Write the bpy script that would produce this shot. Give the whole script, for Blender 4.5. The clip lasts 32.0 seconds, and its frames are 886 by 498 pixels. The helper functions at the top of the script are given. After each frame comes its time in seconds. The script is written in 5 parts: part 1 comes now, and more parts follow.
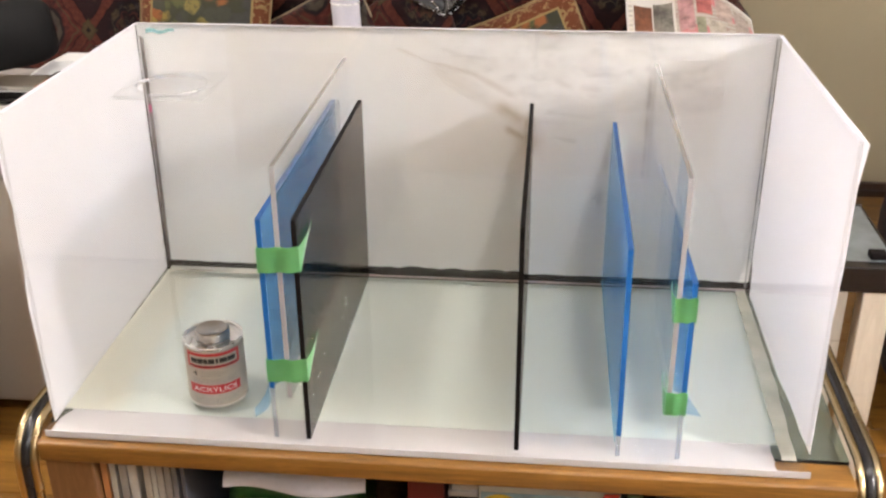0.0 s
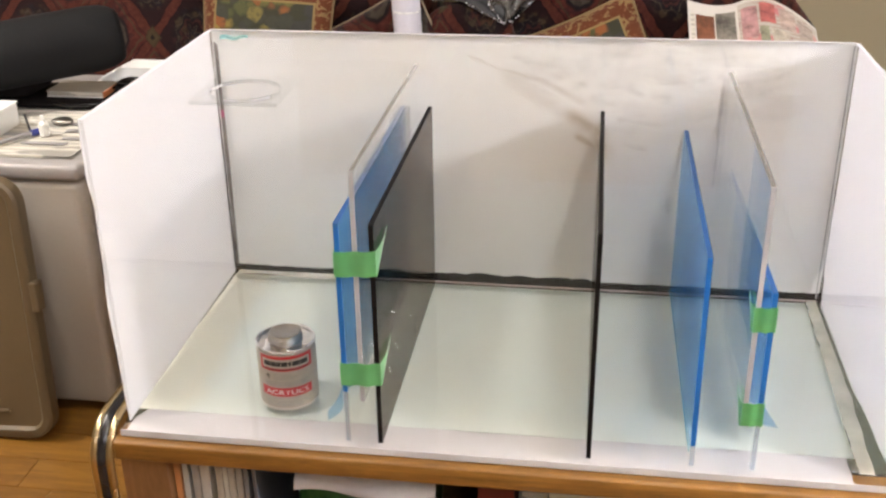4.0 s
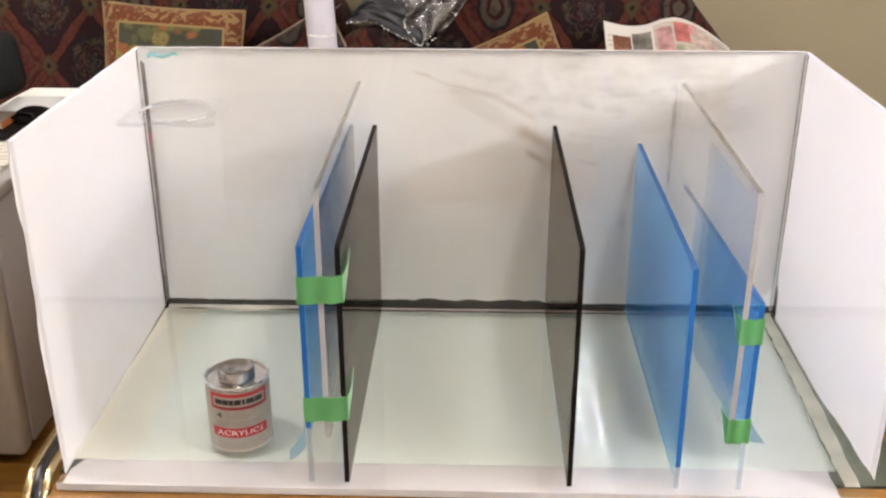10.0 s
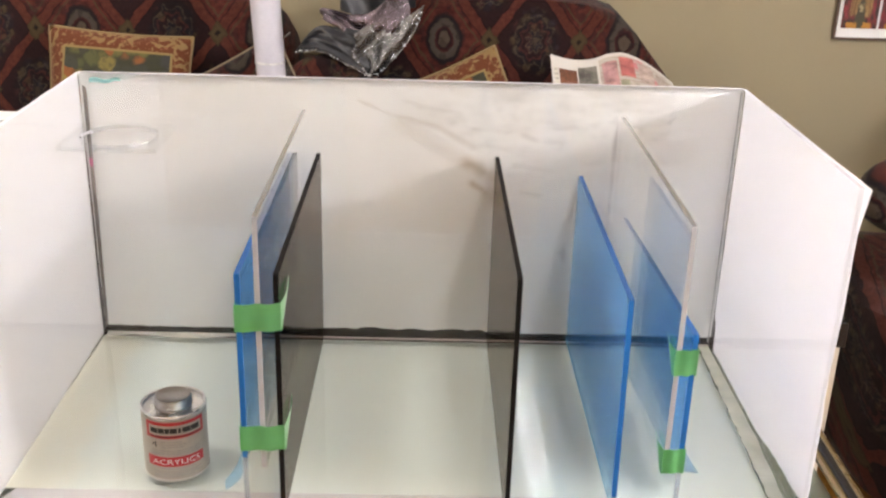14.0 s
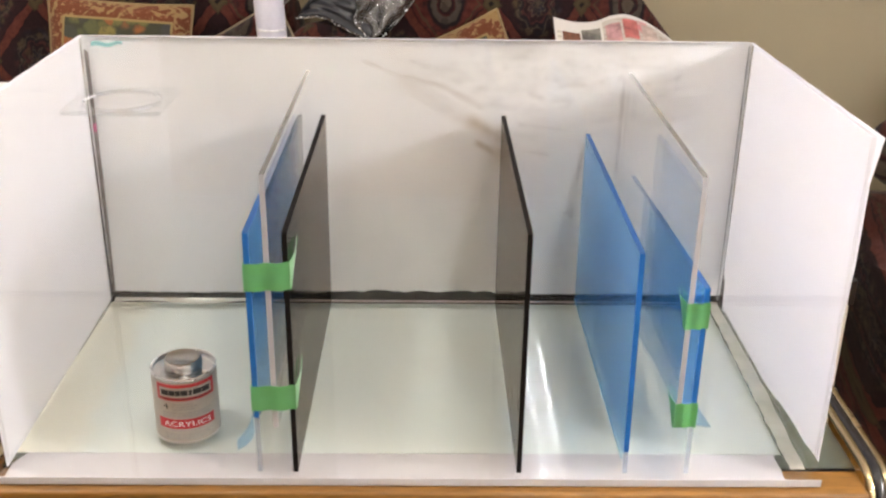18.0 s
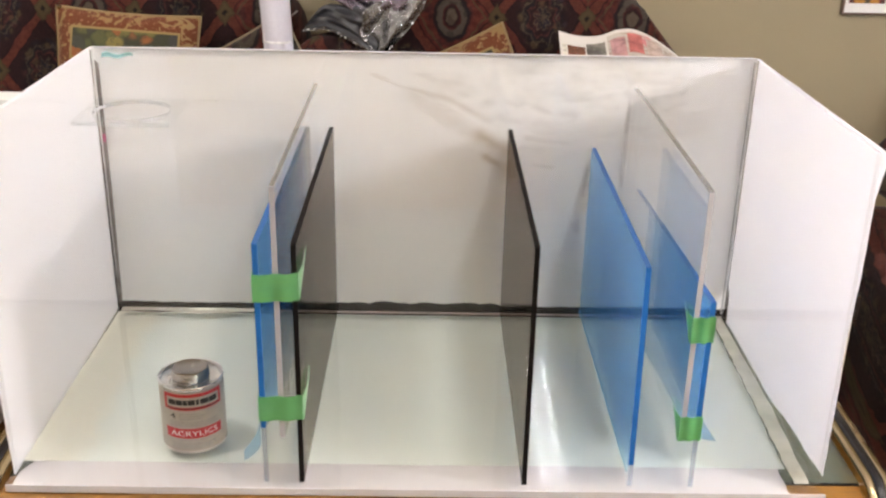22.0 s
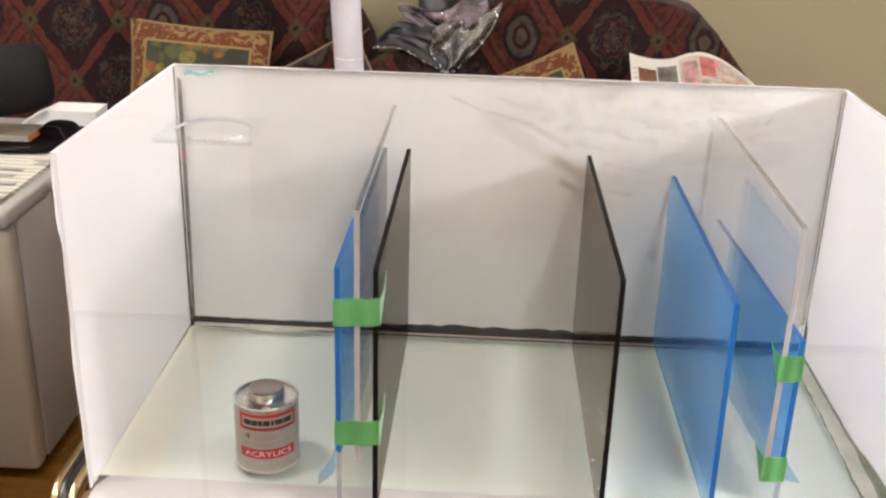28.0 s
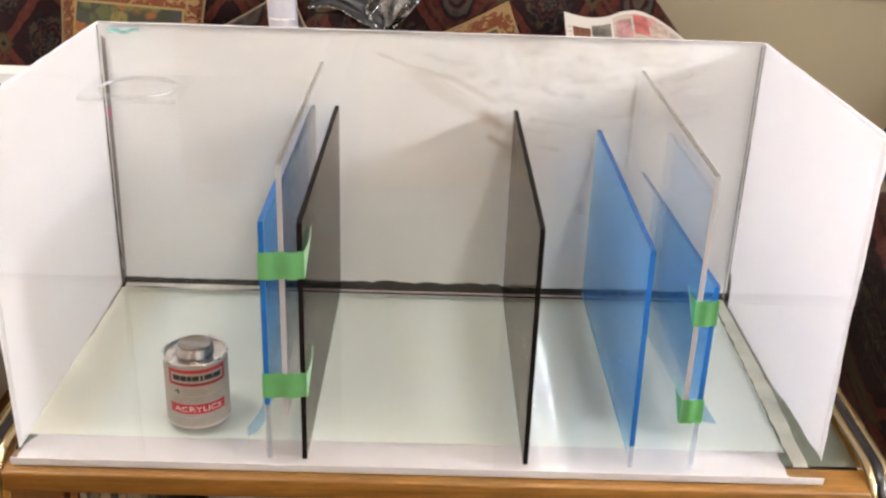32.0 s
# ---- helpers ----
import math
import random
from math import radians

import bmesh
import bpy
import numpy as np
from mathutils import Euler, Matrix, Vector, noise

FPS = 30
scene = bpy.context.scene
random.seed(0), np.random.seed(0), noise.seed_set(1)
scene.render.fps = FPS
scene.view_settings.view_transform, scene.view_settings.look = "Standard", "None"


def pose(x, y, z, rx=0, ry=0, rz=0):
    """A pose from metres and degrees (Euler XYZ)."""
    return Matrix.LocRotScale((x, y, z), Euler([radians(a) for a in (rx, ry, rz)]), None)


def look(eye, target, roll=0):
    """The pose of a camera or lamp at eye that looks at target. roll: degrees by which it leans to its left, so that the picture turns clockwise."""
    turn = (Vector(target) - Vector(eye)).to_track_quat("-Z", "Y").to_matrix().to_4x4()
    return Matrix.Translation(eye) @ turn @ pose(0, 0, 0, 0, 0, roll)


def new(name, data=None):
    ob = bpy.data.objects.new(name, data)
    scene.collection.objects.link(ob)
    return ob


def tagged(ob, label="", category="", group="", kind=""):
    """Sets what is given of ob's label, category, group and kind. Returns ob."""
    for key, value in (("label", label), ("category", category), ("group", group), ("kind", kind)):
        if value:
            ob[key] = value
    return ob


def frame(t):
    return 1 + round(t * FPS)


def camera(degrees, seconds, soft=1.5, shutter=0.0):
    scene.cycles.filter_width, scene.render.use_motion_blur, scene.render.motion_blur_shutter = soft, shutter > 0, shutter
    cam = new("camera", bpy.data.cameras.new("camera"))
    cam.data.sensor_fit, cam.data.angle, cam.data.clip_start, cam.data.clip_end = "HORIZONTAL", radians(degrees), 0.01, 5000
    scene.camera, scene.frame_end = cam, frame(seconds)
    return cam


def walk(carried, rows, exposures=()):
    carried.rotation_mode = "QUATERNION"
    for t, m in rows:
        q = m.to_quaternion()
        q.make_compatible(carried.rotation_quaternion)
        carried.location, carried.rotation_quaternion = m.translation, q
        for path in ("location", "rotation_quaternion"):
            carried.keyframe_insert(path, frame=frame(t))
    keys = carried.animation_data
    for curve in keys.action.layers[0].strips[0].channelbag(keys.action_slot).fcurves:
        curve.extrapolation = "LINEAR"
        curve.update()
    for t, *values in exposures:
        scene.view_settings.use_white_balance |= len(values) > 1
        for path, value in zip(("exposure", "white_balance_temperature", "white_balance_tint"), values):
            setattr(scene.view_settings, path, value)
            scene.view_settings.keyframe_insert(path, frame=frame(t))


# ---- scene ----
cam = camera(45.8, 32.0, soft=2.4)
PATH = [
    (0, (0.628, -1.071, 0.802), (0.443, 0.721, -0.067), -0.4),
    (0.5, (0.625, -1.069, 0.8), (0.426, 0.722, -0.069), -0.3),
    (1, (0.617, -1.074, 0.804), (0.432, 0.711, -0.078), -0.9),
    (1.5, (0.615, -1.075, 0.822), (0.435, 0.724, -0.033), 0.2),
    (2, (0.614, -1.084, 0.815), (0.351, 0.686, -0.077), 0.3),
    (2.5, (0.625, -1.095, 0.825), (0.306, 0.686, -0.028), -1.3),
    (3, (0.63, -1.091, 0.819), (0.29, 0.686, -0.034), -1.0),
    (3.5, (0.615, -1.088, 0.811), (0.288, 0.694, -0.038), -0.9),
    (5.5, (0.537, -1.046, 0.764), (0.463, 0.752, -0.108), -1.0),
    (6, (0.533, -1.044, 0.76), (0.446, 0.758, -0.103), -1.0),
    (6.5, (0.521, -1.031, 0.764), (0.404, 0.769, -0.099), -1.4),
    (7, (0.521, -1.033, 0.765), (0.409, 0.77, -0.094), -1.3),
    (7.5, (0.515, -1.036, 0.756), (0.42, 0.772, -0.093), -0.8),
    (8, (0.513, -1.033, 0.761), (0.428, 0.786, -0.066), -1.2),
    (8.5, (0.505, -1.028, 0.768), (0.442, 0.797, -0.049), -0.7),
    (9, (0.498, -1.031, 0.766), (0.427, 0.804, -0.025), -0.6),
    (9.5, (0.484, -1.027, 0.758), (0.408, 0.808, -0.032), -0.5),
    (10, (0.489, -1.025, 0.756), (0.432, 0.809, -0.041), 0.0),
    (10.5, (0.495, -1.023, 0.755), (0.447, 0.806, -0.053), 0.0),
    (11, (0.497, -1.005, 0.747), (0.454, 0.816, -0.077), 0.0),
    (11.5, (0.504, -0.986, 0.751), (0.479, 0.829, -0.089), 0.5),
    (12, (0.505, -1.001, 0.746), (0.497, 0.82, -0.081), 1.0),
    (12.5, (0.498, -1.016, 0.751), (0.523, 0.821, -0.041), 1.2),
    (13, (0.502, -1.023, 0.754), (0.518, 0.829, -0.001), 1.5),
    (13.5, (0.501, -1.027, 0.756), (0.525, 0.827, 0.005), 1.9),
    (14, (0.503, -1.03, 0.758), (0.537, 0.827, 0.014), 1.7),
    (14.5, (0.501, -1.026, 0.764), (0.547, 0.823, 0.003), 2.0),
    (16.5, (0.493, -1.027, 0.744), (0.513, 0.811, -0.045), 0.9),
    (17, (0.498, -1.028, 0.745), (0.53, 0.813, -0.035), 0.8),
    (17.5, (0.5, -1.027, 0.743), (0.541, 0.813, -0.04), 1.0),
    (18, (0.496, -1.03, 0.738), (0.526, 0.806, -0.053), 0.8),
    (18.5, (0.495, -1.033, 0.742), (0.519, 0.804, -0.051), 1.0),
    (19, (0.494, -1.037, 0.741), (0.516, 0.801, -0.047), 1.1),
    (19.5, (0.495, -1.039, 0.741), (0.516, 0.8, -0.044), 1.2),
    (20, (0.491, -1.039, 0.743), (0.506, 0.802, -0.037), 1.3),
    (20.5, (0.487, -1.03, 0.744), (0.486, 0.809, -0.042), 1.1),
    (21, (0.478, -1.031, 0.74), (0.478, 0.807, -0.048), 1.0),
    (21.5, (0.48, -1.033, 0.738), (0.488, 0.807, -0.044), 1.1),
    (22, (0.489, -1.037, 0.742), (0.516, 0.808, -0.029), 1.2),
    (22.5, (0.494, -1.042, 0.738), (0.54, 0.804, -0.03), 1.3),
    (23, (0.492, -1.038, 0.741), (0.546, 0.811, -0.019), 1.3),
    (23.5, (0.488, -1.039, 0.739), (0.535, 0.811, -0.021), 1.4),
    (24, (0.492, -1.039, 0.736), (0.536, 0.81, -0.025), 1.8),
    (24.5, (0.49, -1.036, 0.737), (0.528, 0.813, -0.023), 2.1),
    (25, (0.482, -1.034, 0.735), (0.495, 0.815, -0.025), 2.4),
    (25.5, (0.463, -1.036, 0.738), (0.397, 0.814, -0.02), 2.0),
    (27.5, (0.431, -1.02, 0.755), (0.306, 0.837, 0.021), 2.0),
    (28, (0.452, -1.021, 0.751), (0.383, 0.832, 0.002), 1.7),
    (28.5, (0.47, -1.031, 0.745), (0.45, 0.814, -0.026), 1.9),
    (29, (0.471, -1.032, 0.744), (0.456, 0.808, -0.038), 2.1),
    (29.5, (0.479, -1.035, 0.742), (0.487, 0.799, -0.055), 1.7),
    (30, (0.484, -1.037, 0.745), (0.509, 0.798, -0.05), 1.6),
    (30.5, (0.483, -1.037, 0.743), (0.514, 0.798, -0.051), 1.8),
    (31, (0.482, -1.036, 0.743), (0.511, 0.797, -0.057), 1.8),
    (31.5, (0.482, -1.038, 0.742), (0.51, 0.793, -0.061), 1.8),
    (32, (0.483, -1.04, 0.744), (0.511, 0.79, -0.063), 2.0),
]
walk(cam, [(t, look(eye, target, roll)) for t, eye, target, roll in PATH],
     [(0, 0.0), (10, 0.0), (11, 0.05), (12, 0.0), (27.8, -0.03), (28.3, 0.05), (28.8, 0.26), (29.3, 0.27), (30, 0.2), (30.7, 0.03), (31, 0.0), (32, 0.0)])

# ---- world and exposure ----
world = bpy.data.worlds.new("world")
scene.world = world
world.use_nodes = True
world.node_tree.nodes["Background"].inputs[0].default_value = (0.9, 0.95, 1.0, 1)
world.node_tree.nodes["Background"].inputs[1].default_value = 0.05
scene.view_settings.exposure = 0.0
scene.cycles.transparent_max_bounces = 48   # many clear sheets stand behind one another
scene.cycles.sample_clamp_indirect = 170.0   # keeps the mirrored tubes bright
LEFT_LAMP, RIGHT_LAMP, FAR_FILL = 66.0, 54.0, 48.0   # radiance of the round ceiling diffusers, the far one an added fill
SHADE_LAMP = 274.0  # radiance of the lamp shade beside the armchair
TUBES = 135.0       # radiance of the fluorescent tubes
WARM, COOL = (1.0, 0.938, 0.880), (0.985, 0.955, 1.0)

ROOM = dict(x0=-2.3, x1=2.9, y0=-2.9, y1=2.3, z0=-0.55, z1=1.9)
W, D, H = 0.96, 0.472, 0.417   # inside width and depth of the tank, its height


# ---- node helpers ----
def blank(name):
    m = bpy.data.materials.new(name)
    m.use_nodes = True
    t = m.node_tree
    t.nodes.clear()
    return m, t


def node(t, kind, **sets):
    n = t.nodes.new(kind)
    for k, v in sets.items():
        if k == "operation":
            n.operation = v
        elif k == "data_type":
            n.data_type = v
        elif k == "blend_type":
            n.blend_type = v
        elif k == "feature":
            n.feature = v
        elif k == "distance":
            n.distance = v
    return n


def plug(t, socket, value):
    if isinstance(value, bpy.types.NodeSocket):
        t.links.new(value, socket)
    elif isinstance(value, (tuple, list)) and len(value) == 3 and len(socket.default_value) == 4:
        socket.default_value = (*value, 1)
    else:
        socket.default_value = value


def calc(t, op, a, b=0.0, c=0.0):
    n = node(t, "ShaderNodeMath", operation=op)
    for i, v in enumerate((a, b, c)):
        plug(t, n.inputs[i], v)
    return n.outputs[0]


def mixed(t, fac, a, b, blend="MIX"):
    n = node(t, "ShaderNodeMix", data_type="RGBA", blend_type=blend)
    plug(t, n.inputs[0], fac)
    plug(t, n.inputs[6], a)
    plug(t, n.inputs[7], b)
    return n.outputs[2]


def ramp(t, fac, stops, constant=False):
    n = t.nodes.new("ShaderNodeValToRGB")
    if constant:
        n.color_ramp.interpolation = "CONSTANT"
    e = n.color_ramp.elements
    e[0].position, e[0].color = stops[0][0], (*stops[0][1], 1)
    e[1].position, e[1].color = stops[-1][0], (*stops[-1][1], 1)
    for p, c in stops[1:-1]:
        x = e.new(p)
        x.color = (*c, 1)
    plug(t, n.inputs[0], fac)
    return n.outputs[0]


def step(t, v, lo, hi):
    n = t.nodes.new("ShaderNodeMapRange")
    n.interpolation_type = "SMOOTHSTEP"
    plug(t, n.inputs[0], v)
    n.inputs[1].default_value, n.inputs[2].default_value = lo, hi
    return n.outputs[0]


def place(t, scale=(1, 1, 1), kind="Object"):
    tc = t.nodes.new("ShaderNodeTexCoord")
    mp = t.nodes.new("ShaderNodeMapping")
    mp.inputs[3].default_value = scale
    t.links.new(tc.outputs[kind], mp.inputs[0])
    return mp.outputs[0]


def cloud(t, vec, scale, detail=3.0, rough=0.55, warp=0.0):
    n = t.nodes.new("ShaderNodeTexNoise")
    t.links.new(vec, n.inputs["Vector"])
    n.inputs["Scale"].default_value, n.inputs["Detail"].default_value = scale, detail
    n.inputs["Roughness"].default_value, n.inputs["Distortion"].default_value = rough, warp
    return n.outputs[0]


def cells(t, vec, scale, feature="F1"):
    n = node(t, "ShaderNodeTexVoronoi", feature=feature)
    t.links.new(vec, n.inputs["Vector"])
    n.inputs["Scale"].default_value = scale
    return n


def axes(t, vec):
    n = t.nodes.new("ShaderNodeSeparateXYZ")
    t.links.new(vec, n.inputs[0])
    return n.outputs


def finish(m, t, color, rough=0.5, metal=0.0, bump=None, strength=0.2, depth=0.001, coat=0.0, spec=0.5, sheen=0.0, subsurface=0.0):
    p = t.nodes.new("ShaderNodeBsdfPrincipled")
    o = t.nodes.new("ShaderNodeOutputMaterial")
    plug(t, p.inputs["Base Color"], color)
    plug(t, p.inputs["Roughness"], rough)
    p.inputs["Metallic"].default_value = metal
    p.inputs["Coat Weight"].default_value = coat
    p.inputs["Specular IOR Level"].default_value = spec
    p.inputs["Sheen Weight"].default_value = sheen
    if bump is not None:
        b = t.nodes.new("ShaderNodeBump")
        b.inputs["Strength"].default_value, b.inputs["Distance"].default_value = strength, depth
        t.links.new(bump, b.inputs["Height"])
        t.links.new(b.outputs[0], p.inputs["Normal"])
    t.links.new(p.outputs[0], o.inputs[0])
    return m


def plain(name, c, rough=0.5, metal=0.0, vary=0.12, scale=6.0, fine=120.0, strength=0.15, coat=0.0, spec=0.5, sheen=0.0, depth=0.001):
    """A surface of one colour with broad and fine unevenness."""
    m, t = blank(name)
    v = place(t)
    broad, grain = cloud(t, v, scale), cloud(t, v, fine, 2)
    k = calc(t, "ADD", calc(t, "MULTIPLY", broad, 0.7), calc(t, "MULTIPLY", grain, 0.3))
    lo, hi = tuple(x * (1 - vary) for x in c), tuple(min(1, x * (1 + vary)) for x in c)
    col = ramp(t, k, [(0.3, lo), (0.7, hi)])
    r = calc(t, "ADD", calc(t, "MULTIPLY", broad, 0.2), rough - 0.1)
    return finish(m, t, col, r, metal, grain, strength, depth, coat, spec, sheen)


def sheet_glass(name, tint, gloss=0.03, haze=0.0, haze_color=(1, 1, 1), base=0.04, glance=0.9, wavy=0.0):
    """Thin clear sheet: light goes straight through with a tint, and glances off by the angle."""
    m, t = blank(name)
    tr = t.nodes.new("ShaderNodeBsdfTransparent")
    gl = t.nodes.new("ShaderNodeBsdfGlossy")
    lw = t.nodes.new("ShaderNodeLayerWeight")
    lw.inputs[0].default_value = 0.5
    plug(t, tr.inputs[0], tint)
    gl.inputs["Roughness"].default_value = gloss
    gl.inputs[0].default_value = (1, 1, 1, 1)
    if wavy:
        bp = t.nodes.new("ShaderNodeBump")
        bp.inputs["Strength"].default_value, bp.inputs["Distance"].default_value = wavy, 0.002
        t.links.new(cloud(t, place(t, (1, 1.6, 1)), 45.0, 2), bp.inputs["Height"])
        t.links.new(bp.outputs[0], gl.inputs["Normal"])
    f = calc(t, "ADD", calc(t, "MULTIPLY", calc(t, "POWER", lw.outputs["Facing"], 5.0), glance), base)
    body = tr.outputs[0]
    if haze:
        df, tl = t.nodes.new("ShaderNodeBsdfDiffuse"), t.nodes.new("ShaderNodeBsdfTranslucent")
        plug(t, df.inputs[0], haze_color)
        plug(t, tl.inputs[0], haze_color)
        h1, h2 = t.nodes.new("ShaderNodeMixShader"), t.nodes.new("ShaderNodeMixShader")
        h1.inputs[0].default_value = 0.5
        t.links.new(df.outputs[0], h1.inputs[1])
        t.links.new(tl.outputs[0], h1.inputs[2])
        n = cloud(t, place(t), 14.0, 4)
        plug(t, h2.inputs[0], calc(t, "MULTIPLY", calc(t, "ADD", n, 0.5), haze))
        t.links.new(body, h2.inputs[1])
        t.links.new(h1.outputs[0], h2.inputs[2])
        body = h2.outputs[0]
    mx, o = t.nodes.new("ShaderNodeMixShader"), t.nodes.new("ShaderNodeOutputMaterial")
    plug(t, mx.inputs[0], f)
    t.links.new(body, mx.inputs[1])
    t.links.new(gl.outputs[0], mx.inputs[2])
    t.links.new(mx.outputs[0], o.inputs[0])
    return m


def glowing(name, c, power):
    m, t = blank(name)
    e, o = t.nodes.new("ShaderNodeEmission"), t.nodes.new("ShaderNodeOutputMaterial")
    e.inputs[0].default_value, e.inputs[1].default_value = (*c, 1), power
    t.links.new(e.outputs[0], o.inputs[0])
    return m


# ---- materials ----
def make_paper(name, c, stained=False, thin=0.60, yellowed=False):
    m, t = blank(name)
    v = place(t)
    broad, fine = cloud(t, v, 5.0, 4), cloud(t, v, 300.0, 2)
    col = ramp(t, broad, [(0.3, tuple(x * 0.965 for x in c)), (0.7, c)])
    if yellowed:
        x, y, z = axes(t, v)
        side = calc(t, "ADD", x, calc(t, "MULTIPLY", calc(t, "SUBTRACT", cloud(t, v, 14.0, 3), 0.5), 0.05))
        col = mixed(t, calc(t, "MULTIPLY", calc(t, "SUBTRACT", 1.0, step(t, side, 0.040, 0.080)), 0.65), col, (0.80, 0.745, 0.60))
        col = mixed(t, calc(t, "MULTIPLY", step(t, cloud(t, place(t, (7, 2, 1)), 2.2, 4), 0.5, 0.75), 0.25), col, (0.69, 0.68, 0.605))
    if stained:
        x, y, z = axes(t, v)
        wob = calc(t, "MULTIPLY", calc(t, "SUBTRACT", cloud(t, v, 28.0, 3), 0.5), 0.008)
        mottle = step(t, cloud(t, v, 42.0, 4), 0.28, 0.62)

        def streak(x0, z0, x1, z1, width):
            """1 on a straight smear between two places, fading over its width."""
            dx, dz = x1 - x0, z1 - z0
            ax, az = calc(t, "SUBTRACT", x, x0), calc(t, "SUBTRACT", z, z0)
            k = calc(t, "DIVIDE", calc(t, "ADD", calc(t, "MULTIPLY", ax, dx), calc(t, "MULTIPLY", az, dz)), dx * dx + dz * dz)
            k = calc(t, "MINIMUM", calc(t, "MAXIMUM", k, 0.0), 1.0)
            ex, ez = calc(t, "SUBTRACT", ax, calc(t, "MULTIPLY", k, dx)), calc(t, "SUBTRACT", az, calc(t, "MULTIPLY", k, dz))
            d = calc(t, "SQRT", calc(t, "ADD", calc(t, "MULTIPLY", ex, ex), calc(t, "MULTIPLY", ez, ez)))
            return calc(t, "SUBTRACT", 1.0, step(t, calc(t, "ADD", d, wob), -width * 0.2, width))

        def most(rows, even=0.0):
            out = streak(*rows[0])
            for r in rows[1:]:
                out = calc(t, "MAXIMUM", out, streak(*r))
            return calc(t, "MULTIPLY", out, calc(t, "ADD", calc(t, "MULTIPLY", mottle, 1 - even), even))
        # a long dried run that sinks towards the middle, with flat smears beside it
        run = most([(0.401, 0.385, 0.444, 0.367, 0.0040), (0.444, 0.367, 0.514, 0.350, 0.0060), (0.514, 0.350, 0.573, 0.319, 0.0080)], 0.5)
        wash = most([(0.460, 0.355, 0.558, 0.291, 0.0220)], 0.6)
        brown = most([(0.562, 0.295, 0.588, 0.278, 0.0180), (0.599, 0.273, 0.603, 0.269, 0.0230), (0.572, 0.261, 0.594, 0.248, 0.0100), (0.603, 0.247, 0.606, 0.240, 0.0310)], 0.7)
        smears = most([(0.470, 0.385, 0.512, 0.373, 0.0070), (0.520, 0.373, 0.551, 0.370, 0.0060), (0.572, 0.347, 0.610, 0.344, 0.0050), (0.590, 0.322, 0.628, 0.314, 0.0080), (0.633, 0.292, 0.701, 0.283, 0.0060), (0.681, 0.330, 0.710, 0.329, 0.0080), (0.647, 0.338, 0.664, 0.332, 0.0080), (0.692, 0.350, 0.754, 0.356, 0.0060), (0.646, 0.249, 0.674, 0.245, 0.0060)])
        seam = most([(0.784, 0.365, 0.782, 0.190, 0.0050), (0.730, 0.259, 0.723, 0.200, 0.0060), (0.720, 0.165, 0.717, 0.130, 0.0120), (0.708, 0.150, 0.722, 0.158, 0.0060)])
        v3 = place(t, (1, 1, 1.8))
        speck = calc(t, "MAXIMUM", step(t, cloud(t, v3, 95.0, 3), 0.60, 0.67), calc(t, "MULTIPLY", step(t, cloud(t, place(t, (1, 1, 2.4)), 34.0, 3), 0.575, 0.66), 0.42))
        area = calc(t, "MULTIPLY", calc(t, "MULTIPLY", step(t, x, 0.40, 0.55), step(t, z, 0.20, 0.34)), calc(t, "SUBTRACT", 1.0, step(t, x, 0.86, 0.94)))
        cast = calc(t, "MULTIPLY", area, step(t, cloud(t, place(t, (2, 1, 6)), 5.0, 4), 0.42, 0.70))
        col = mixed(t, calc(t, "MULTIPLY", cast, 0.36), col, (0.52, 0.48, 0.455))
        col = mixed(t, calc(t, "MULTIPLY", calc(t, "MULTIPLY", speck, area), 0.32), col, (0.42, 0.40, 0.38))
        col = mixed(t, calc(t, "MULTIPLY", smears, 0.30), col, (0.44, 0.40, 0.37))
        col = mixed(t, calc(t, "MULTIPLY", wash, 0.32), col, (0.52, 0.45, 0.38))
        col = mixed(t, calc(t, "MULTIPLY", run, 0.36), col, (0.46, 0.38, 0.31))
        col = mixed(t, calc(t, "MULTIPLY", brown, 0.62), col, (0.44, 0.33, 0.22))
        col = mixed(t, calc(t, "MULTIPLY", seam, 0.5), col, (0.36, 0.33, 0.33))
    relief = calc(t, "ADD", calc(t, "MULTIPLY", broad, 0.8), calc(t, "MULTIPLY", fine, 0.1))
    finish(m, t, col, 0.55, 0.0, relief, 0.12, 0.004, spec=0.3)
    # thin paper lets some light through
    out = next(n for n in t.nodes if n.bl_idname == "ShaderNodeOutputMaterial")
    body = next(n for n in t.nodes if n.bl_idname == "ShaderNodeBsdfPrincipled")
    tl, mx = t.nodes.new("ShaderNodeBsdfTranslucent"), t.nodes.new("ShaderNodeMixShader")
    plug(t, tl.inputs[0], col)
    mx.inputs[0].default_value = thin
    t.links.new(body.outputs[0], mx.inputs[1])
    t.links.new(tl.outputs[0], mx.inputs[2])
    t.links.new(mx.outputs[0], out.inputs[0])
    return m


paper = make_paper("masking_paper", (0.92, 0.915, 0.945), thin=0.60)
paper_thin = make_paper("thin_masking_paper", (0.90, 0.895, 0.93), thin=0.68)
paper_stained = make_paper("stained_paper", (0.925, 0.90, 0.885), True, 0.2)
paper_floor = make_paper("floor_paper", (0.748, 0.782, 0.718), thin=0.05, yellowed=True)
paper_rosy = make_paper("front_paper", (0.640, 0.600, 0.595), thin=0.05)
acrylic = sheet_glass("clear_acrylic", (0.975, 0.98, 0.98), 0.005, base=0.014, glance=0.30)
acrylic_sheet = sheet_glass("clear_acrylic_sheet", (0.975, 0.98, 0.98), 0.0, base=0.035, glance=0.85)
acrylic_floor = sheet_glass("wavy_acrylic", (0.975, 0.98, 0.98), 0.0, base=0.021, wavy=0.010)
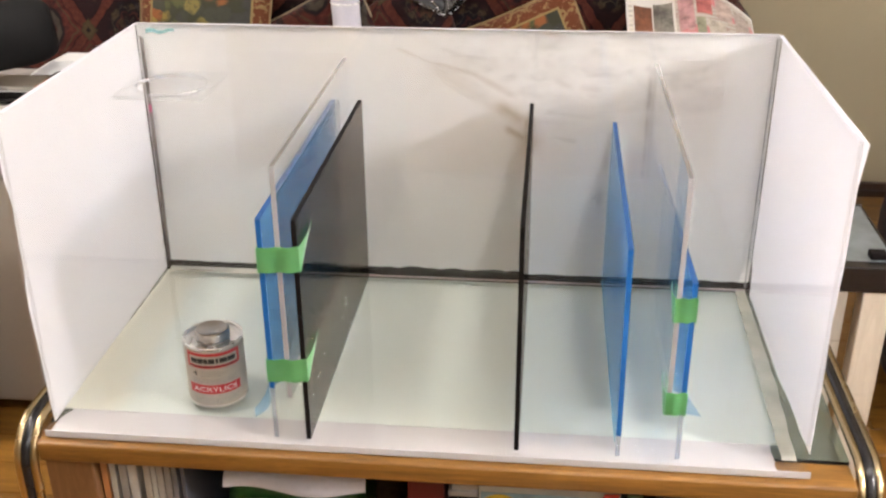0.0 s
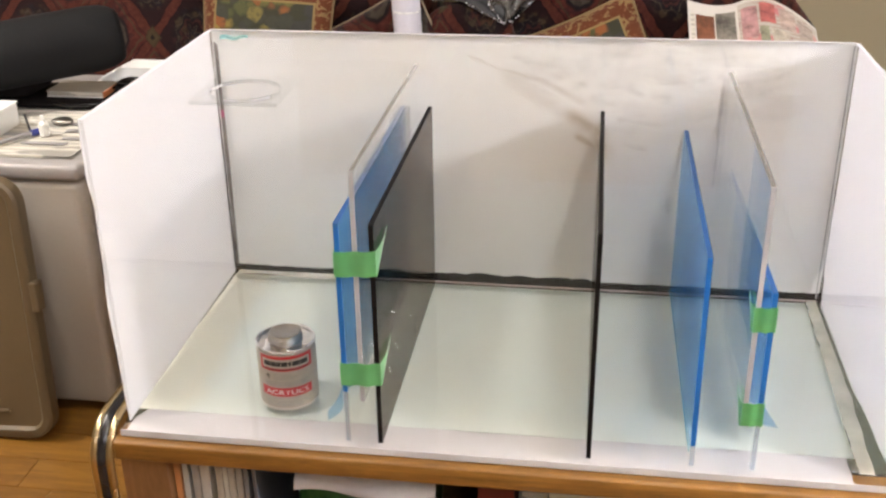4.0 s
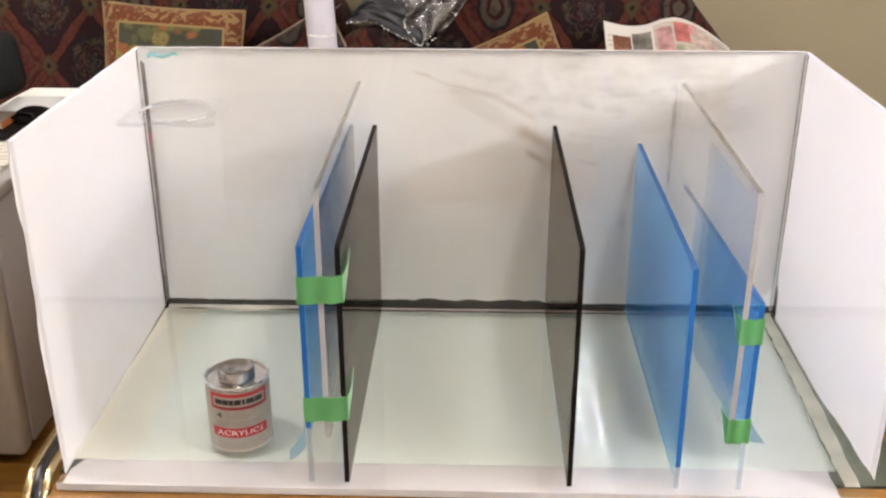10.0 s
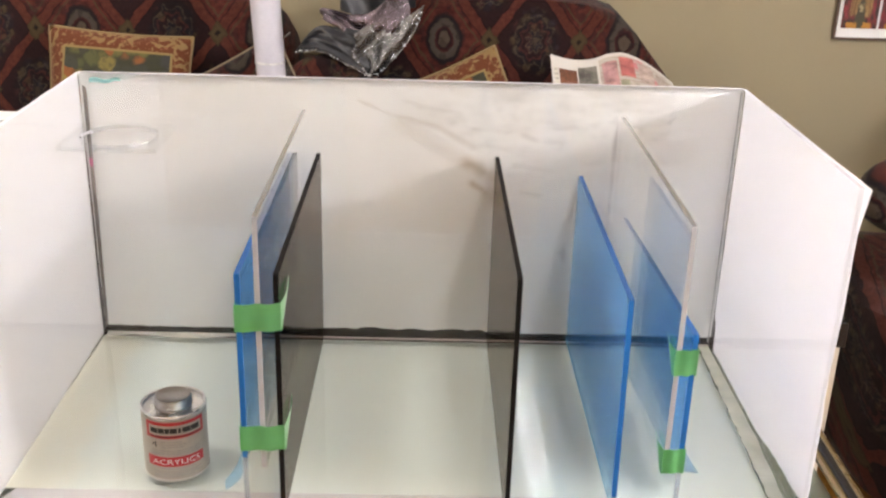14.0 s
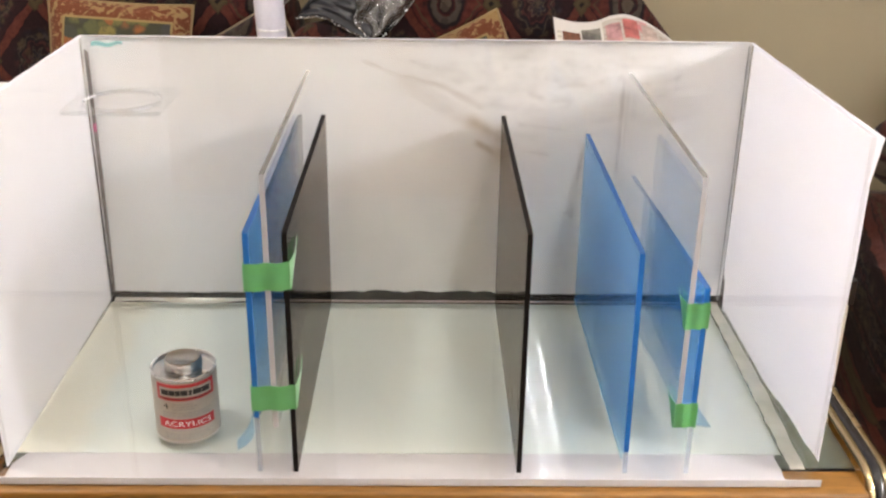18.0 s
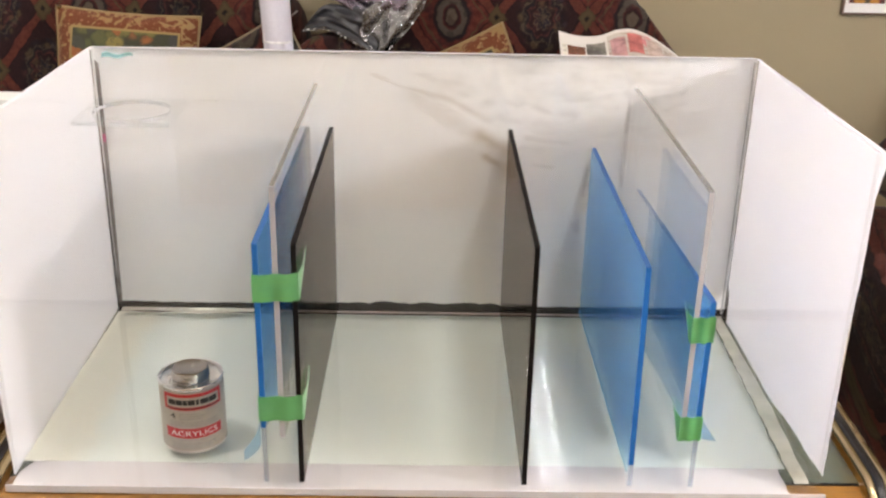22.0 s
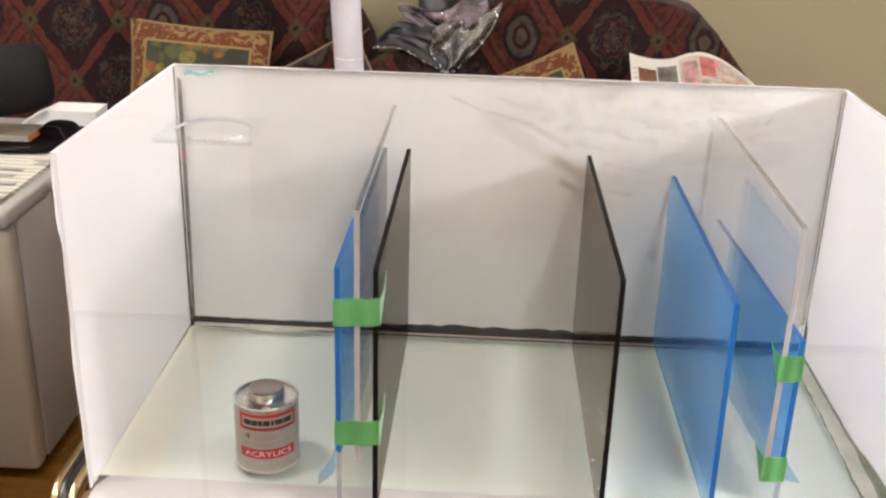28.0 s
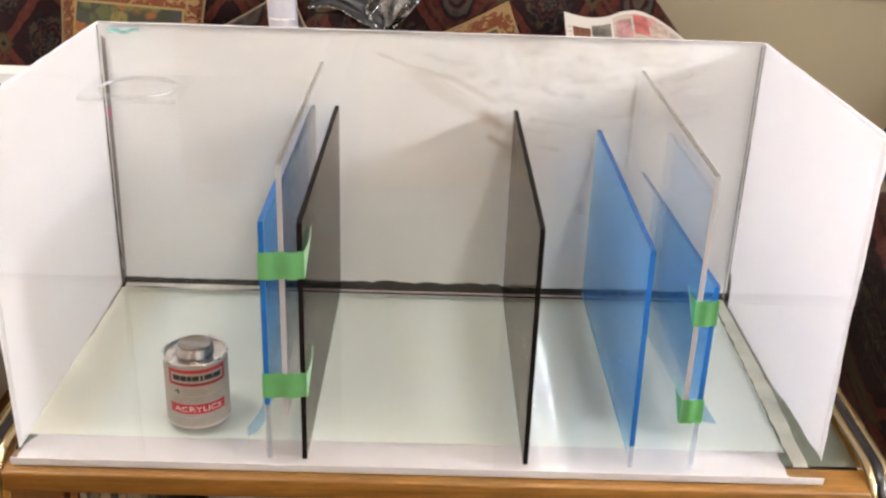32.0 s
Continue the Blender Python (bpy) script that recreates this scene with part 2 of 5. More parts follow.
acrylic_back = sheet_glass("back_acrylic", (0.975, 0.98, 0.98), 0.0, base=0.048)
acrylic_hazy = sheet_glass("hazy_acrylic", (0.975, 0.98, 0.98), 0.05, 0.012, (0.9, 0.9, 0.9))
smoke = sheet_glass("smoked_acrylic", (0.570, 0.530, 0.488), 0.0, base=0.022, glance=0.28)
film = sheet_glass("blue_film", (0.812, 0.920, 0.990), 0.15, 0.122, (0.13, 0.47, 0.95), 0.015, 0.3)
film_highlight = sheet_glass("film_highlight", (0.70, 0.90, 0.97), 0.2, 0.42, (0.40, 0.76, 0.88), 0.03)
edge_blue = plain("blue_edge", (0.012, 0.125, 0.40), 0.4, vary=0.2, spec=0.3)
edge_blue_top = plain("blue_top_edge", (0.024, 0.082, 0.230), 0.5, vary=0.15, spec=0.2)
edge_black = plain("smoked_edge", (0.007, 0.0055, 0.005), 0.7, spec=0.1)
edge_frost = plain("sawn_clear_edge", (0.39, 0.385, 0.405), 0.5, vary=0.1, fine=400)
edge_pale = sheet_glass("polished_edge", (0.86, 0.90, 0.95), 0.1, 0.14, (0.80, 0.84, 0.92))
rim_clear = sheet_glass("bright_rim", (0.95, 0.95, 0.95), 0.08, 0.05, (0.98, 0.98, 0.98), 0.06)
edge_white = plain("sawn_white_edge", (0.56, 0.555, 0.575), 0.5, vary=0.12, fine=400)
edge_top = sheet_glass("clear_top_edge", (0.89, 0.88, 0.87), 0.3, 0.05, (0.6, 0.6, 0.6), 0.02)
tape = sheet_glass("green_tape", (0.45, 0.74, 0.45), 0.6, 0.66, (0.27, 0.68, 0.30), 0.02)
glue = sheet_glass("yellow_glue", (0.94, 0.93, 0.87), 0.12, 0.54, (0.91, 0.89, 0.80))
teal = sheet_glass("teal_marker", (0.80, 0.95, 0.95), 0.5, 0.20, (0.36, 0.74, 0.74), 0.01)
brass = plain("brass", (0.48, 0.375, 0.215), 0.26, 1.0, 0.1)
black_gloss = plain("black_lacquer", (0.010, 0.009, 0.010), 0.25)
black_dull = plain("black_board", (0.007, 0.005, 0.005), 0.8, spec=0.1)
rail_black = plain("stained_black_rail", (0.017, 0.0095, 0.008), 0.7, spec=0.15)
rail_glass = sheet_glass("table_glass", (0.64, 0.74, 0.68), 0.02, 0.22, (0.60, 0.66, 0.59), 0.06)
wall_paint = plain("beige_wall_paint", (0.318, 0.266, 0.168), 0.7, vary=0.04, scale=1.2, fine=220, strength=0.25)
ceiling_paint = plain("ceiling_paint", (0.80, 0.78, 0.74), 0.8, vary=0.03)
appliance = plain("white_appliance", (0.36, 0.34, 0.335), 0.35, vary=0.04, scale=3)
appliance_cream = plain("cream_appliance", (0.39, 0.355, 0.31), 0.4, vary=0.05, scale=3)
lid_plastic = plain("taupe_plastic", (0.135, 0.098, 0.054), 0.45, vary=0.08, scale=4)
mat_foam = plain("charcoal_foam", (0.012, 0.012, 0.0125), 0.8, vary=0.25, fine=260, strength=0.35, spec=0.15)
card_white = plain("white_card", (0.78, 0.78, 0.77), 0.6, vary=0.05)
tube_plastic = plain("milky_plastic", (0.62, 0.615, 0.70), 0.35, vary=0.10, scale=9)
chrome = plain("bare_steel", (0.40, 0.375, 0.345), 0.30, 1.0, 0.12)
tin = plain("tin_plate", (0.72, 0.70, 0.68), 0.28, 1.0, 0.08)
ink_black = plain("black_ink", (0.02, 0.02, 0.022), 0.5)
ink_red = plain("red_ink", (0.50, 0.025, 0.035), 0.4)
label_silver = plain("silver_label", (0.44, 0.405, 0.355), 0.45, 0.25, 0.10, scale=30)
ink_grey = plain("grey_ink", (0.30, 0.29, 0.29), 0.5)
ink_white = plain("white_ink", (0.82, 0.80, 0.79), 0.5)


def make_wood(name, dark, light, scale=(1, 14, 14), rough=0.35, each=False):
    m, t = blank(name)
    v = place(t, scale)
    ring = cloud(t, v, 4.0, 5, 0.6, 1.2)
    pores = cloud(t, place(t, tuple(s * 9 for s in scale)), 7.0, 2)
    k = calc(t, "ADD", calc(t, "MULTIPLY", ring, 0.75), calc(t, "MULTIPLY", pores, 0.25))
    if each:
        oi = t.nodes.new("ShaderNodeObjectInfo")
        geo = t.nodes.new("ShaderNodeNewGeometry")
        own = calc(t, "FRACT", calc(t, "ADD", oi.outputs["Random"], geo.outputs["Random Per Island"]))
        k = calc(t, "ADD", k, calc(t, "MULTIPLY", calc(t, "SUBTRACT", own, 0.5), 0.16))
    col = ramp(t, k, [(0.30, dark), (0.52, tuple((a + b) / 2 for a, b in zip(dark, light))), (0.70, light)])
    knots = step(t, cloud(t, place(t, (3, 14, 14)), 1.6, 2), 0.70, 0.78)
    col = mixed(t, calc(t, "MULTIPLY", knots, 0.5), col, tuple(x * 0.35 for x in dark))
    return finish(m, t, col, rough, 0, pores, 0.1, 0.0006, coat=0.15)


oak = make_wood("oiled_oak", (0.115, 0.050, 0.009), (0.33, 0.155, 0.030), (1.4, 22, 22), 0.42)
oak_side = make_wood("oak_board", (0.125, 0.056, 0.022), (0.25, 0.125, 0.055), (14, 14, 1.5))
parquet_wood = make_wood("parquet", (0.135, 0.056, 0.008), (0.275, 0.130, 0.023), (1.2, 10, 1), 0.3, True)
cream_wood = make_wood("cream_wood", (0.46, 0.40, 0.32), (0.60, 0.54, 0.45), (14, 14, 1.5))


def make_kilim():
    """Woven lattice of thin rust bands; bouquets on a near-black ground take turns with ringed medallions on maroon."""
    m, t = blank("kilim_upholstery")
    v = place(t)
    x, y, z = axes(t, v)
    wx = calc(t, "ADD", x, calc(t, "MULTIPLY", calc(t, "SUBTRACT", cloud(t, v, 26.0, 3), 0.5), 0.020))
    wz = calc(t, "ADD", calc(t, "ADD", z, calc(t, "MULTIPLY", y, -0.35)), calc(t, "MULTIPLY", calc(t, "SUBTRACT", cloud(t, v, 31.0, 2), 0.5), 0.018))
    px, pz = calc(t, "DIVIDE", calc(t, "ADD", wx, 0.693), 0.247), calc(t, "DIVIDE", calc(t, "ADD", wz, 0.572), 0.297)
    u, w = calc(t, "ADD", px, pz), calc(t, "SUBTRACT", px, pz)
    a, b = calc(t, "SUBTRACT", calc(t, "FRACT", u), 0.5), calc(t, "SUBTRACT", calc(t, "FRACT", w), 0.5)
    aa, bb = calc(t, "ABSOLUTE", a), calc(t, "ABSOLUTE", b)
    edge, near = calc(t, "MAXIMUM", aa, bb), calc(t, "MINIMUM", aa, bb)
    r = calc(t, "SQRT", calc(t, "ADD", calc(t, "MULTIPLY", a, a), calc(t, "MULTIPLY", b, b)))
    odd = calc(t, "FRACT", calc(t, "MULTIPLY", calc(t, "FLOOR", u), 0.5))
    thread = cloud(t, v, 260.0, 2)
    fray = calc(t, "MULTIPLY", calc(t, "SUBTRACT", cloud(t, v, 75.0, 4, 0.6, 0.8), 0.5), 0.16)
    # bouquet of small leaves and petals
    warped = t.nodes.new("ShaderNodeVectorMath")
    warped.operation = "MULTIPLY_ADD"
    swirl = t.nodes.new("ShaderNodeTexNoise")
    swirl.inputs["Scale"].default_value = 60.0
    t.links.new(v, swirl.inputs["Vector"])
    t.links.new(swirl.outputs["Color"], warped.inputs[0])
    warped.inputs[1].default_value = (0.016, 0.0, 0.016)
    t.links.new(v, warped.inputs[2])
    leaf = cells(t, warped.outputs[0], 52.0)
    tone = axes(t, leaf.outputs["Color"])
    petals = ramp(t, tone[0], [(0.0, (0.010, 0.009, 0.012)), (0.26, (0.072, 0.052, 0.026)), (0.44, (0.012, 0.013, 0.020)), (0.58, (0.052, 0.020, 0.018)),
                               (0.70, (0.055, 0.045, 0.028)), (0.82, (0.012, 0.009, 0.010)), (0.92, (0.030, 0.026, 0.034))], True)
    petals = mixed(t, step(t, leaf.outputs["Distance"], 0.30, 0.80), petals, (0.010, 0.007, 0.008))
    rr = calc(t, "ADD", r, fray)
    angle = calc(t, "ARCTAN2", a, b)
    lobes = calc(t, "ADD", rr, calc(t, "MULTIPLY", calc(t, "COSINE", calc(t, "MULTIPLY", angle, 8.0)), 0.028))
    bouquet = calc(t, "MULTIPLY", calc(t, "SUBTRACT", 1.0, step(t, rr, 0.30, 0.42)), 0.85)
    dark = mixed(t, bouquet, ramp(t, thread, [(0.3, (0.011, 0.005, 0.006)), (0.7, (0.026, 0.010, 0.010))]), petals)
    rosette = ramp(t, lobes, [(0.0, (0.070, 0.050, 0.034)), (0.05, (0.012, 0.012, 0.018)), (0.10, (0.090, 0.066, 0.044)), (0.125, (0.020, 0.008, 0.009)), (0.19, (0.070, 0.022, 0.018)),
                             (0.225, (0.012, 0.010, 0.013)), (0.27, (0.066, 0.050, 0.036)), (0.295, (0.014, 0.008, 0.009)), (0.34, (0.014, 0.008, 0.009))], True)
    dark = mixed(t, calc(t, "MULTIPLY", calc(t, "SUBTRACT", 1.0, step(t, lobes, 0.30, 0.33)), 0.55), dark, rosette)
    # ringed medallion
    maroon = ramp(t, cloud(t, v, 55.0, 4), [(0.35, (0.042, 0.010, 0.008)), (0.65, (0.092, 0.023, 0.017))])
    ring = ramp(t, calc(t, "ADD", r, calc(t, "MULTIPLY", fray, 0.35)), [(0.0, (0.070, 0.050, 0.034)), (0.075, (0.078, 0.058, 0.042)), (0.10, (0.014, 0.006, 0.008)), (0.135, (0.040, 0.010, 0.010)),
                              (0.16, (0.062, 0.050, 0.040)), (0.22, (0.054, 0.044, 0.034)), (0.245, (0.010, 0.008, 0.011)), (0.28, (0.018, 0.010, 0.010))])
    warm = mixed(t, step(t, r, 0.27, 0.31), ring, maroon)
    chevron = calc(t, "MULTIPLY", step(t, edge, 0.345, 0.36), calc(t, "SUBTRACT", 1.0, step(t, edge, 0.375, 0.39)))
    warm = mixed(t, calc(t, "MULTIPLY", chevron, 0.7), warm, (0.060, 0.042, 0.024))
    warm = mixed(t, calc(t, "MULTIPLY", step(t, tone[1], 0.72, 0.75), 0.45), warm, (0.012, 0.010, 0.012))
    col = mixed(t, step(t, odd, 0.2, 0.3), dark, warm)
    # lattice bands with a dark outline and a flower at each crossing
    band = step(t, edge, 0.435, 0.448)
    rust = ramp(t, calc(t, "ADD", calc(t, "MULTIPLY", thread, 0.5), calc(t, "MULTIPLY", cloud(t, v, 90.0, 3), 0.5)), [(0.35, (0.050, 0.013, 0.010)), (0.62, (0.096, 0.027, 0.018))])
    col = mixed(t, band, col, rust)
    border = calc(t, "MULTIPLY", step(t, edge, 0.415, 0.43), calc(t, "SUBTRACT", 1.0, step(t, edge, 0.436, 0.444)))
    col = mixed(t, calc(t, "MULTIPLY", border, 0.75), col, (0.009, 0.005, 0.006))
    knot = step(t, calc(t, "ADD", near, calc(t, "MULTIPLY", fray, 0.5)), 0.385, 0.405)
    col = mixed(t, knot, col, ramp(t, near, [(0.40, (0.040, 0.030, 0.016)), (0.44, (0.062, 0.046, 0.022)), (0.465, (0.052, 0.038, 0.020)), (0.48, (0.010, 0.008, 0.008))]))
    col = mixed(t, calc(t, "MULTIPLY", thread, 0.35), col, (0.006, 0.004, 0.004))
    return finish(m, t, col, 0.95, 0, cloud(t, v, 420.0, 2), 0.5, 0.002, spec=0.12, sheen=0.06)


kilim = make_kilim()


def make_tapestry(name, half_w, half_h):
    """Pillow cloth: rust border with cream sprigs, a gold line, and a fruit still life of plain blots."""
    m, t = blank(name)
    v = place(t)
    x, y, z = axes(t, v)
    rx, rz = calc(t, "SUBTRACT", half_w, calc(t, "ABSOLUTE", x)), calc(t, "SUBTRACT", half_h, calc(t, "ABSOLUTE", z))
    rim = calc(t, "MINIMUM", rx, rz)
    vv = t.nodes.new("ShaderNodeVectorMath")
    vv.operation = "MULTIPLY_ADD"
    bend = t.nodes.new("ShaderNodeTexNoise")
    bend.inputs["Scale"].default_value = 34.0
    t.links.new(v, bend.inputs["Vector"])
    t.links.new(bend.outputs["Color"], vv.inputs[0])
    vv.inputs[1].default_value = (0.022, 0.0, 0.022)
    t.links.new(v, vv.inputs[2])
    fruit = cells(t, vv.outputs[0], 27.0)
    tone = axes(t, fruit.outputs["Color"])[0]
    inner = ramp(t, tone, [(0.0, (0.050, 0.052, 0.040)), (0.14, (0.125, 0.120, 0.038)), (0.36, (0.26, 0.190, 0.048)), (0.52, (0.085, 0.088, 0.036)),
                           (0.68, (0.185, 0.150, 0.050)), (0.84, (0.25, 0.090, 0.030)), (0.90, (0.046, 0.046, 0.044))], True)
    inner = mixed(t, step(t, fruit.outputs["Distance"], 0.48, 0.80), inner, (0.040, 0.042, 0.026))
    inner = mixed(t, calc(t, "MULTIPLY", step(t, cloud(t, v, 75.0, 3), 0.52, 0.64), 0.40), inner, (0.030, 0.034, 0.030))
    sprig = step(t, cloud(t, v, 36.0, 1, 0.5, 1.2), 0.54, 0.58)
    border = mixed(t, sprig, (0.125, 0.036, 0.014), (0.24, 0.155, 0.065))
    border = mixed(t, calc(t, "MULTIPLY", step(t, cloud(t, v, 130.0, 2), 0.6, 0.66), 0.8), border, (0.26, 0.12, 0.06))
    gold = (0.26, 0.185, 0.075)
    col = mixed(t, step(t, rim, 0.046, 0.048), border, gold)
    col = mixed(t, step(t, rim, 0.052, 0.054), col, inner)
    col = mixed(t, calc(t, "SUBTRACT", 1.0, step(t, rim, 0.005, 0.007)), col, (0.25, 0.165, 0.065))
    col = mixed(t, calc(t, "MULTIPLY", cloud(t, v, 300.0, 2), 0.25), col, (0.03, 0.02, 0.012))
    return finish(m, t, col, 0.85, 0, cloud(t, v, 380.0, 2), 0.4, 0.0015, spec=0.2, sheen=0.1)


def make_sequin(name="sequin_cloth", tints=((0.12, 0.118, 0.120), (0.30, 0.295, 0.300), (0.42, 0.41, 0.415))):
    m, t = blank(name)
    v = place(t)
    c = cells(t, v, 680.0)
    tone = axes(t, c.outputs["Color"])
    col = ramp(t, cloud(t, v, 9.0, 3), [(0.35, tints[0]), (0.6, tints[1]), (0.75, tints[2])])
    p = t.nodes.new("ShaderNodeBsdfPrincipled")
    o = t.nodes.new("ShaderNodeOutputMaterial")
    g = t.nodes.new("ShaderNodeNewGeometry")
    off = t.nodes.new("ShaderNodeVectorMath")
    off.operation = "SUBTRACT"
    t.links.new(c.outputs["Color"], off.inputs[0])
    off.inputs[1].default_value = (0.5, 0.5, 0.5)
    sc = t.nodes.new("ShaderNodeVectorMath")
    sc.operation = "SCALE"
    t.links.new(off.outputs[0], sc.inputs[0])
    sc.inputs["Scale"].default_value = 0.85
    add = t.nodes.new("ShaderNodeVectorMath")
    add.operation = "ADD"
    t.links.new(g.outputs["Normal"], add.inputs[0])
    t.links.new(sc.outputs[0], add.inputs[1])
    nm = t.nodes.new("ShaderNodeVectorMath")
    nm.operation = "NORMALIZE"
    t.links.new(add.outputs[0], nm.inputs[0])
    t.links.new(nm.outputs[0], p.inputs["Normal"])
    plug(t, p.inputs["Base Color"], col)
    p.inputs["Metallic"].default_value, p.inputs["Roughness"].default_value = 0.9, 0.16
    t.links.new(p.outputs[0], o.inputs[0])
    return m


sequin = make_sequin()
sequin_lilac = make_sequin("lilac_sequin_cloth", ((0.11, 0.095, 0.110), (0.25, 0.21, 0.245), (0.33, 0.265, 0.32)))


def make_print(name, sheet, ink, rows=60.0, cover=0.5, tint=None):
    """Newsprint: columns of broken grey lines, too small to read."""
    m, t = blank(name)
    v = place(t)
    x, y, z = axes(t, v)
    line = calc(t, "FRACT", calc(t, "MULTIPLY", calc(t, "ADD", y, z), rows))
    mask = calc(t, "MULTIPLY", step(t, line, 0.45, 0.6), step(t, cloud(t, place(t, (5, rows * 0.5, rows * 0.5)), 3.0, 2), 0.5 - cover * 0.3, 0.6 - cover * 0.2))
    head = step(t, cloud(t, place(t, (4, 13, 13)), 1.3, 2), 0.60, 0.63)
    col = mixed(t, calc(t, "MULTIPLY", calc(t, "MAXIMUM", calc(t, "MULTIPLY", mask, 0.6), head), 0.6), sheet, ink)
    if tint:
        col = mixed(t, calc(t, "MULTIPLY", step(t, cloud(t, v, 9.0, 2), 0.52, 0.58), 0.7), col, tint)
    return finish(m, t, col, 0.75, 0, cloud(t, v, 25.0, 3), 0.2, 0.003, spec=0.2)


newsprint = make_print("newsprint", (0.62, 0.59, 0.52), (0.10, 0.095, 0.09), 45.0, 0.6)
advert_print = make_print("advert_print", (0.46, 0.43, 0.38), (0.25, 0.12, 0.12), 55.0, 0.3, (0.55, 0.13, 0.16))


# ---- mesh helpers ----
def part(name, bm, material, parent=None, label="", smooth=False):
    me = bpy.data.meshes.new(name)
    bmesh.ops.recalc_face_normals(bm, faces=bm.faces)
    if smooth:
        for f in bm.faces:
            f.smooth = True
    bm.to_mesh(me)
    bm.free()
    if smooth:
        me.set_sharp_from_angle(angle=radians(40))
    if material:
        me.materials.append(material)
    ob = new(name, me)
    if parent:
        ob.parent = parent
    if label:
        ob["label"] = label
    return ob


def thing(name, label, category, group="", kind="", at=None):
    ob = new(name)
    ob.empty_display_size = 0.02
    if at is not None:
        ob.matrix_basis = at
    return tagged(ob, label, category, group, kind)


def box(x0, x1, y0, y1, z0, z1, bevel=0.0, seg=2, bm=None):
    bm = bm or bmesh.new()
    made = bmesh.ops.create_cube(bm, size=1, matrix=Matrix.LocRotScale(((x0 + x1) / 2, (y0 + y1) / 2, (z0 + z1) / 2), None, (x1 - x0, y1 - y0, z1 - z0)))
    if bevel:
        es = list({e for v in made["verts"] for e in v.link_edges})
        bmesh.ops.bevel(bm, geom=es, offset=bevel, segments=seg, affect="EDGES", profile=0.5)
    return bm


def slab(points, axis, a, b):
    """A flat outline (in the two axes other than the given one) with thickness from a to b."""
    bm = bmesh.new()

    def put(p, q, d):
        return {"x": (d, p, q), "y": (p, d, q), "z": (p, q, d)}[axis]
    lo = [bm.verts.new(put(p, q, a)) for p, q in points]
    hi = [bm.verts.new(put(p, q, b)) for p, q in points]
    bm.faces.new(lo)
    bm.faces.new(hi)
    n = len(points)
    for i in range(n):
        bm.faces.new((lo[i], lo[(i + 1) % n], hi[(i + 1) % n], hi[i]))
    return bm


def ragged(p, q, n, size, seed):
    """Points from p to q whose way is torn by up to size, sideways."""
    rnd = random.Random(seed)
    d = Vector((q[0] - p[0], q[1] - p[1]))
    side = Vector((-d.y, d.x)).normalized()
    out, off = [], 0.0
    for i in range(n):
        k = i / n
        off = 0.55 * off + rnd.uniform(-size, size) * (0.0 if i == 0 else 1.0)
        out.append((p[0] + d.x * k + side.x * off, p[1] + d.y * k + side.y * off))
    return out


def lathe(profile, n=48, centre=(0, 0), bm=None):
    bm = bm or bmesh.new()
    rings = []
    for r, z in profile:
        if r < 1e-6:
            rings.append([bm.verts.new((centre[0], centre[1], z))])
        else:
            rings.append([bm.verts.new((centre[0] + r * math.cos(2 * math.pi * i / n), centre[1] + r * math.sin(2 * math.pi * i / n), z)) for i in range(n)])
    for a, b in zip(rings, rings[1:]):
        for i in range(n):
            j = (i + 1) % n
            if len(a) == 1 and len(b) == 1:
                continue
            if len(a) == 1:
                bm.faces.new((a[0], b[i], b[j]))
            elif len(b) == 1:
                bm.faces.new((a[i], a[j], b[0]))
            else:
                bm.faces.new((a[i], a[j], b[j], b[i]))
    return bm


def pipe(path, r, n=10, bm=None, flat=1.0):
    """A round bar along a path of points."""
    bm = bm or bmesh.new()
    pts = [Vector(p) for p in path]
    rings = []
    for i, p in enumerate(pts):
        d = (pts[min(i + 1, len(pts) - 1)] - pts[max(i - 1, 0)]).normalized()
        ref = Vector((1, 0, 0)) if abs(d.x) < 0.9 else Vector((0, 0, 1))
        s = d.cross(ref).normalized()
        u = s.cross(d).normalized()
        rings.append([bm.verts.new(p + (s * math.cos(2 * math.pi * k / n) * flat + u * math.sin(2 * math.pi * k / n)) * r) for k in range(n)])
    for a, b in zip(rings, rings[1:]):
        for k in range(n):
            bm.faces.new((a[k], a[(k + 1) % n], b[(k + 1) % n], b[k]))
    bm.faces.new(rings[0])
    bm.faces.new(rings[-1])
    return bm


def puff(cx, cy, cz, sx, sy, sz, p=4.0, wob=0.0, nu=40, nv=24, seed=1, bm=None):
    """A stuffed form: a rounded block of half sizes sx, sy, sz."""
    bm = bm or bmesh.new()
    rows = []
    for j in range(nv + 1):
        th = -math.pi / 2 + math.pi * j / nv
        row = []
        for i in range(nu if 0 < j < nv else 1):
            ph = 2 * math.pi * i / nu
            d = Vector((math.cos(th) * math.cos(ph), math.cos(th) * math.sin(ph), math.sin(th)))
            k = (abs(d.x) ** p + abs(d.y) ** p + abs(d.z) ** p) ** (-1 / p)
            q = Vector((d.x * k * sx, d.y * k * sy, d.z * k * sz))
            if wob:
                q += d * wob * noise.noise(Vector((q.x * 7 + seed, q.y * 7, q.z * 7)))
            row.append(bm.verts.new((cx + q.x, cy + q.y, cz + q.z)))
        rows.append(row)
    for a, b in zip(rows, rows[1:]):
        n = max(len(a), len(b))
        for i in range(n):
            j = (i + 1) % n
            if len(a) == 1:
                bm.faces.new((a[0], b[i], b[j]))
            elif len(b) == 1:
                bm.faces.new((a[i], a[j], b[0]))
            else:
                bm.faces.new((a[i], a[j], b[j], b[i]))
    return bm


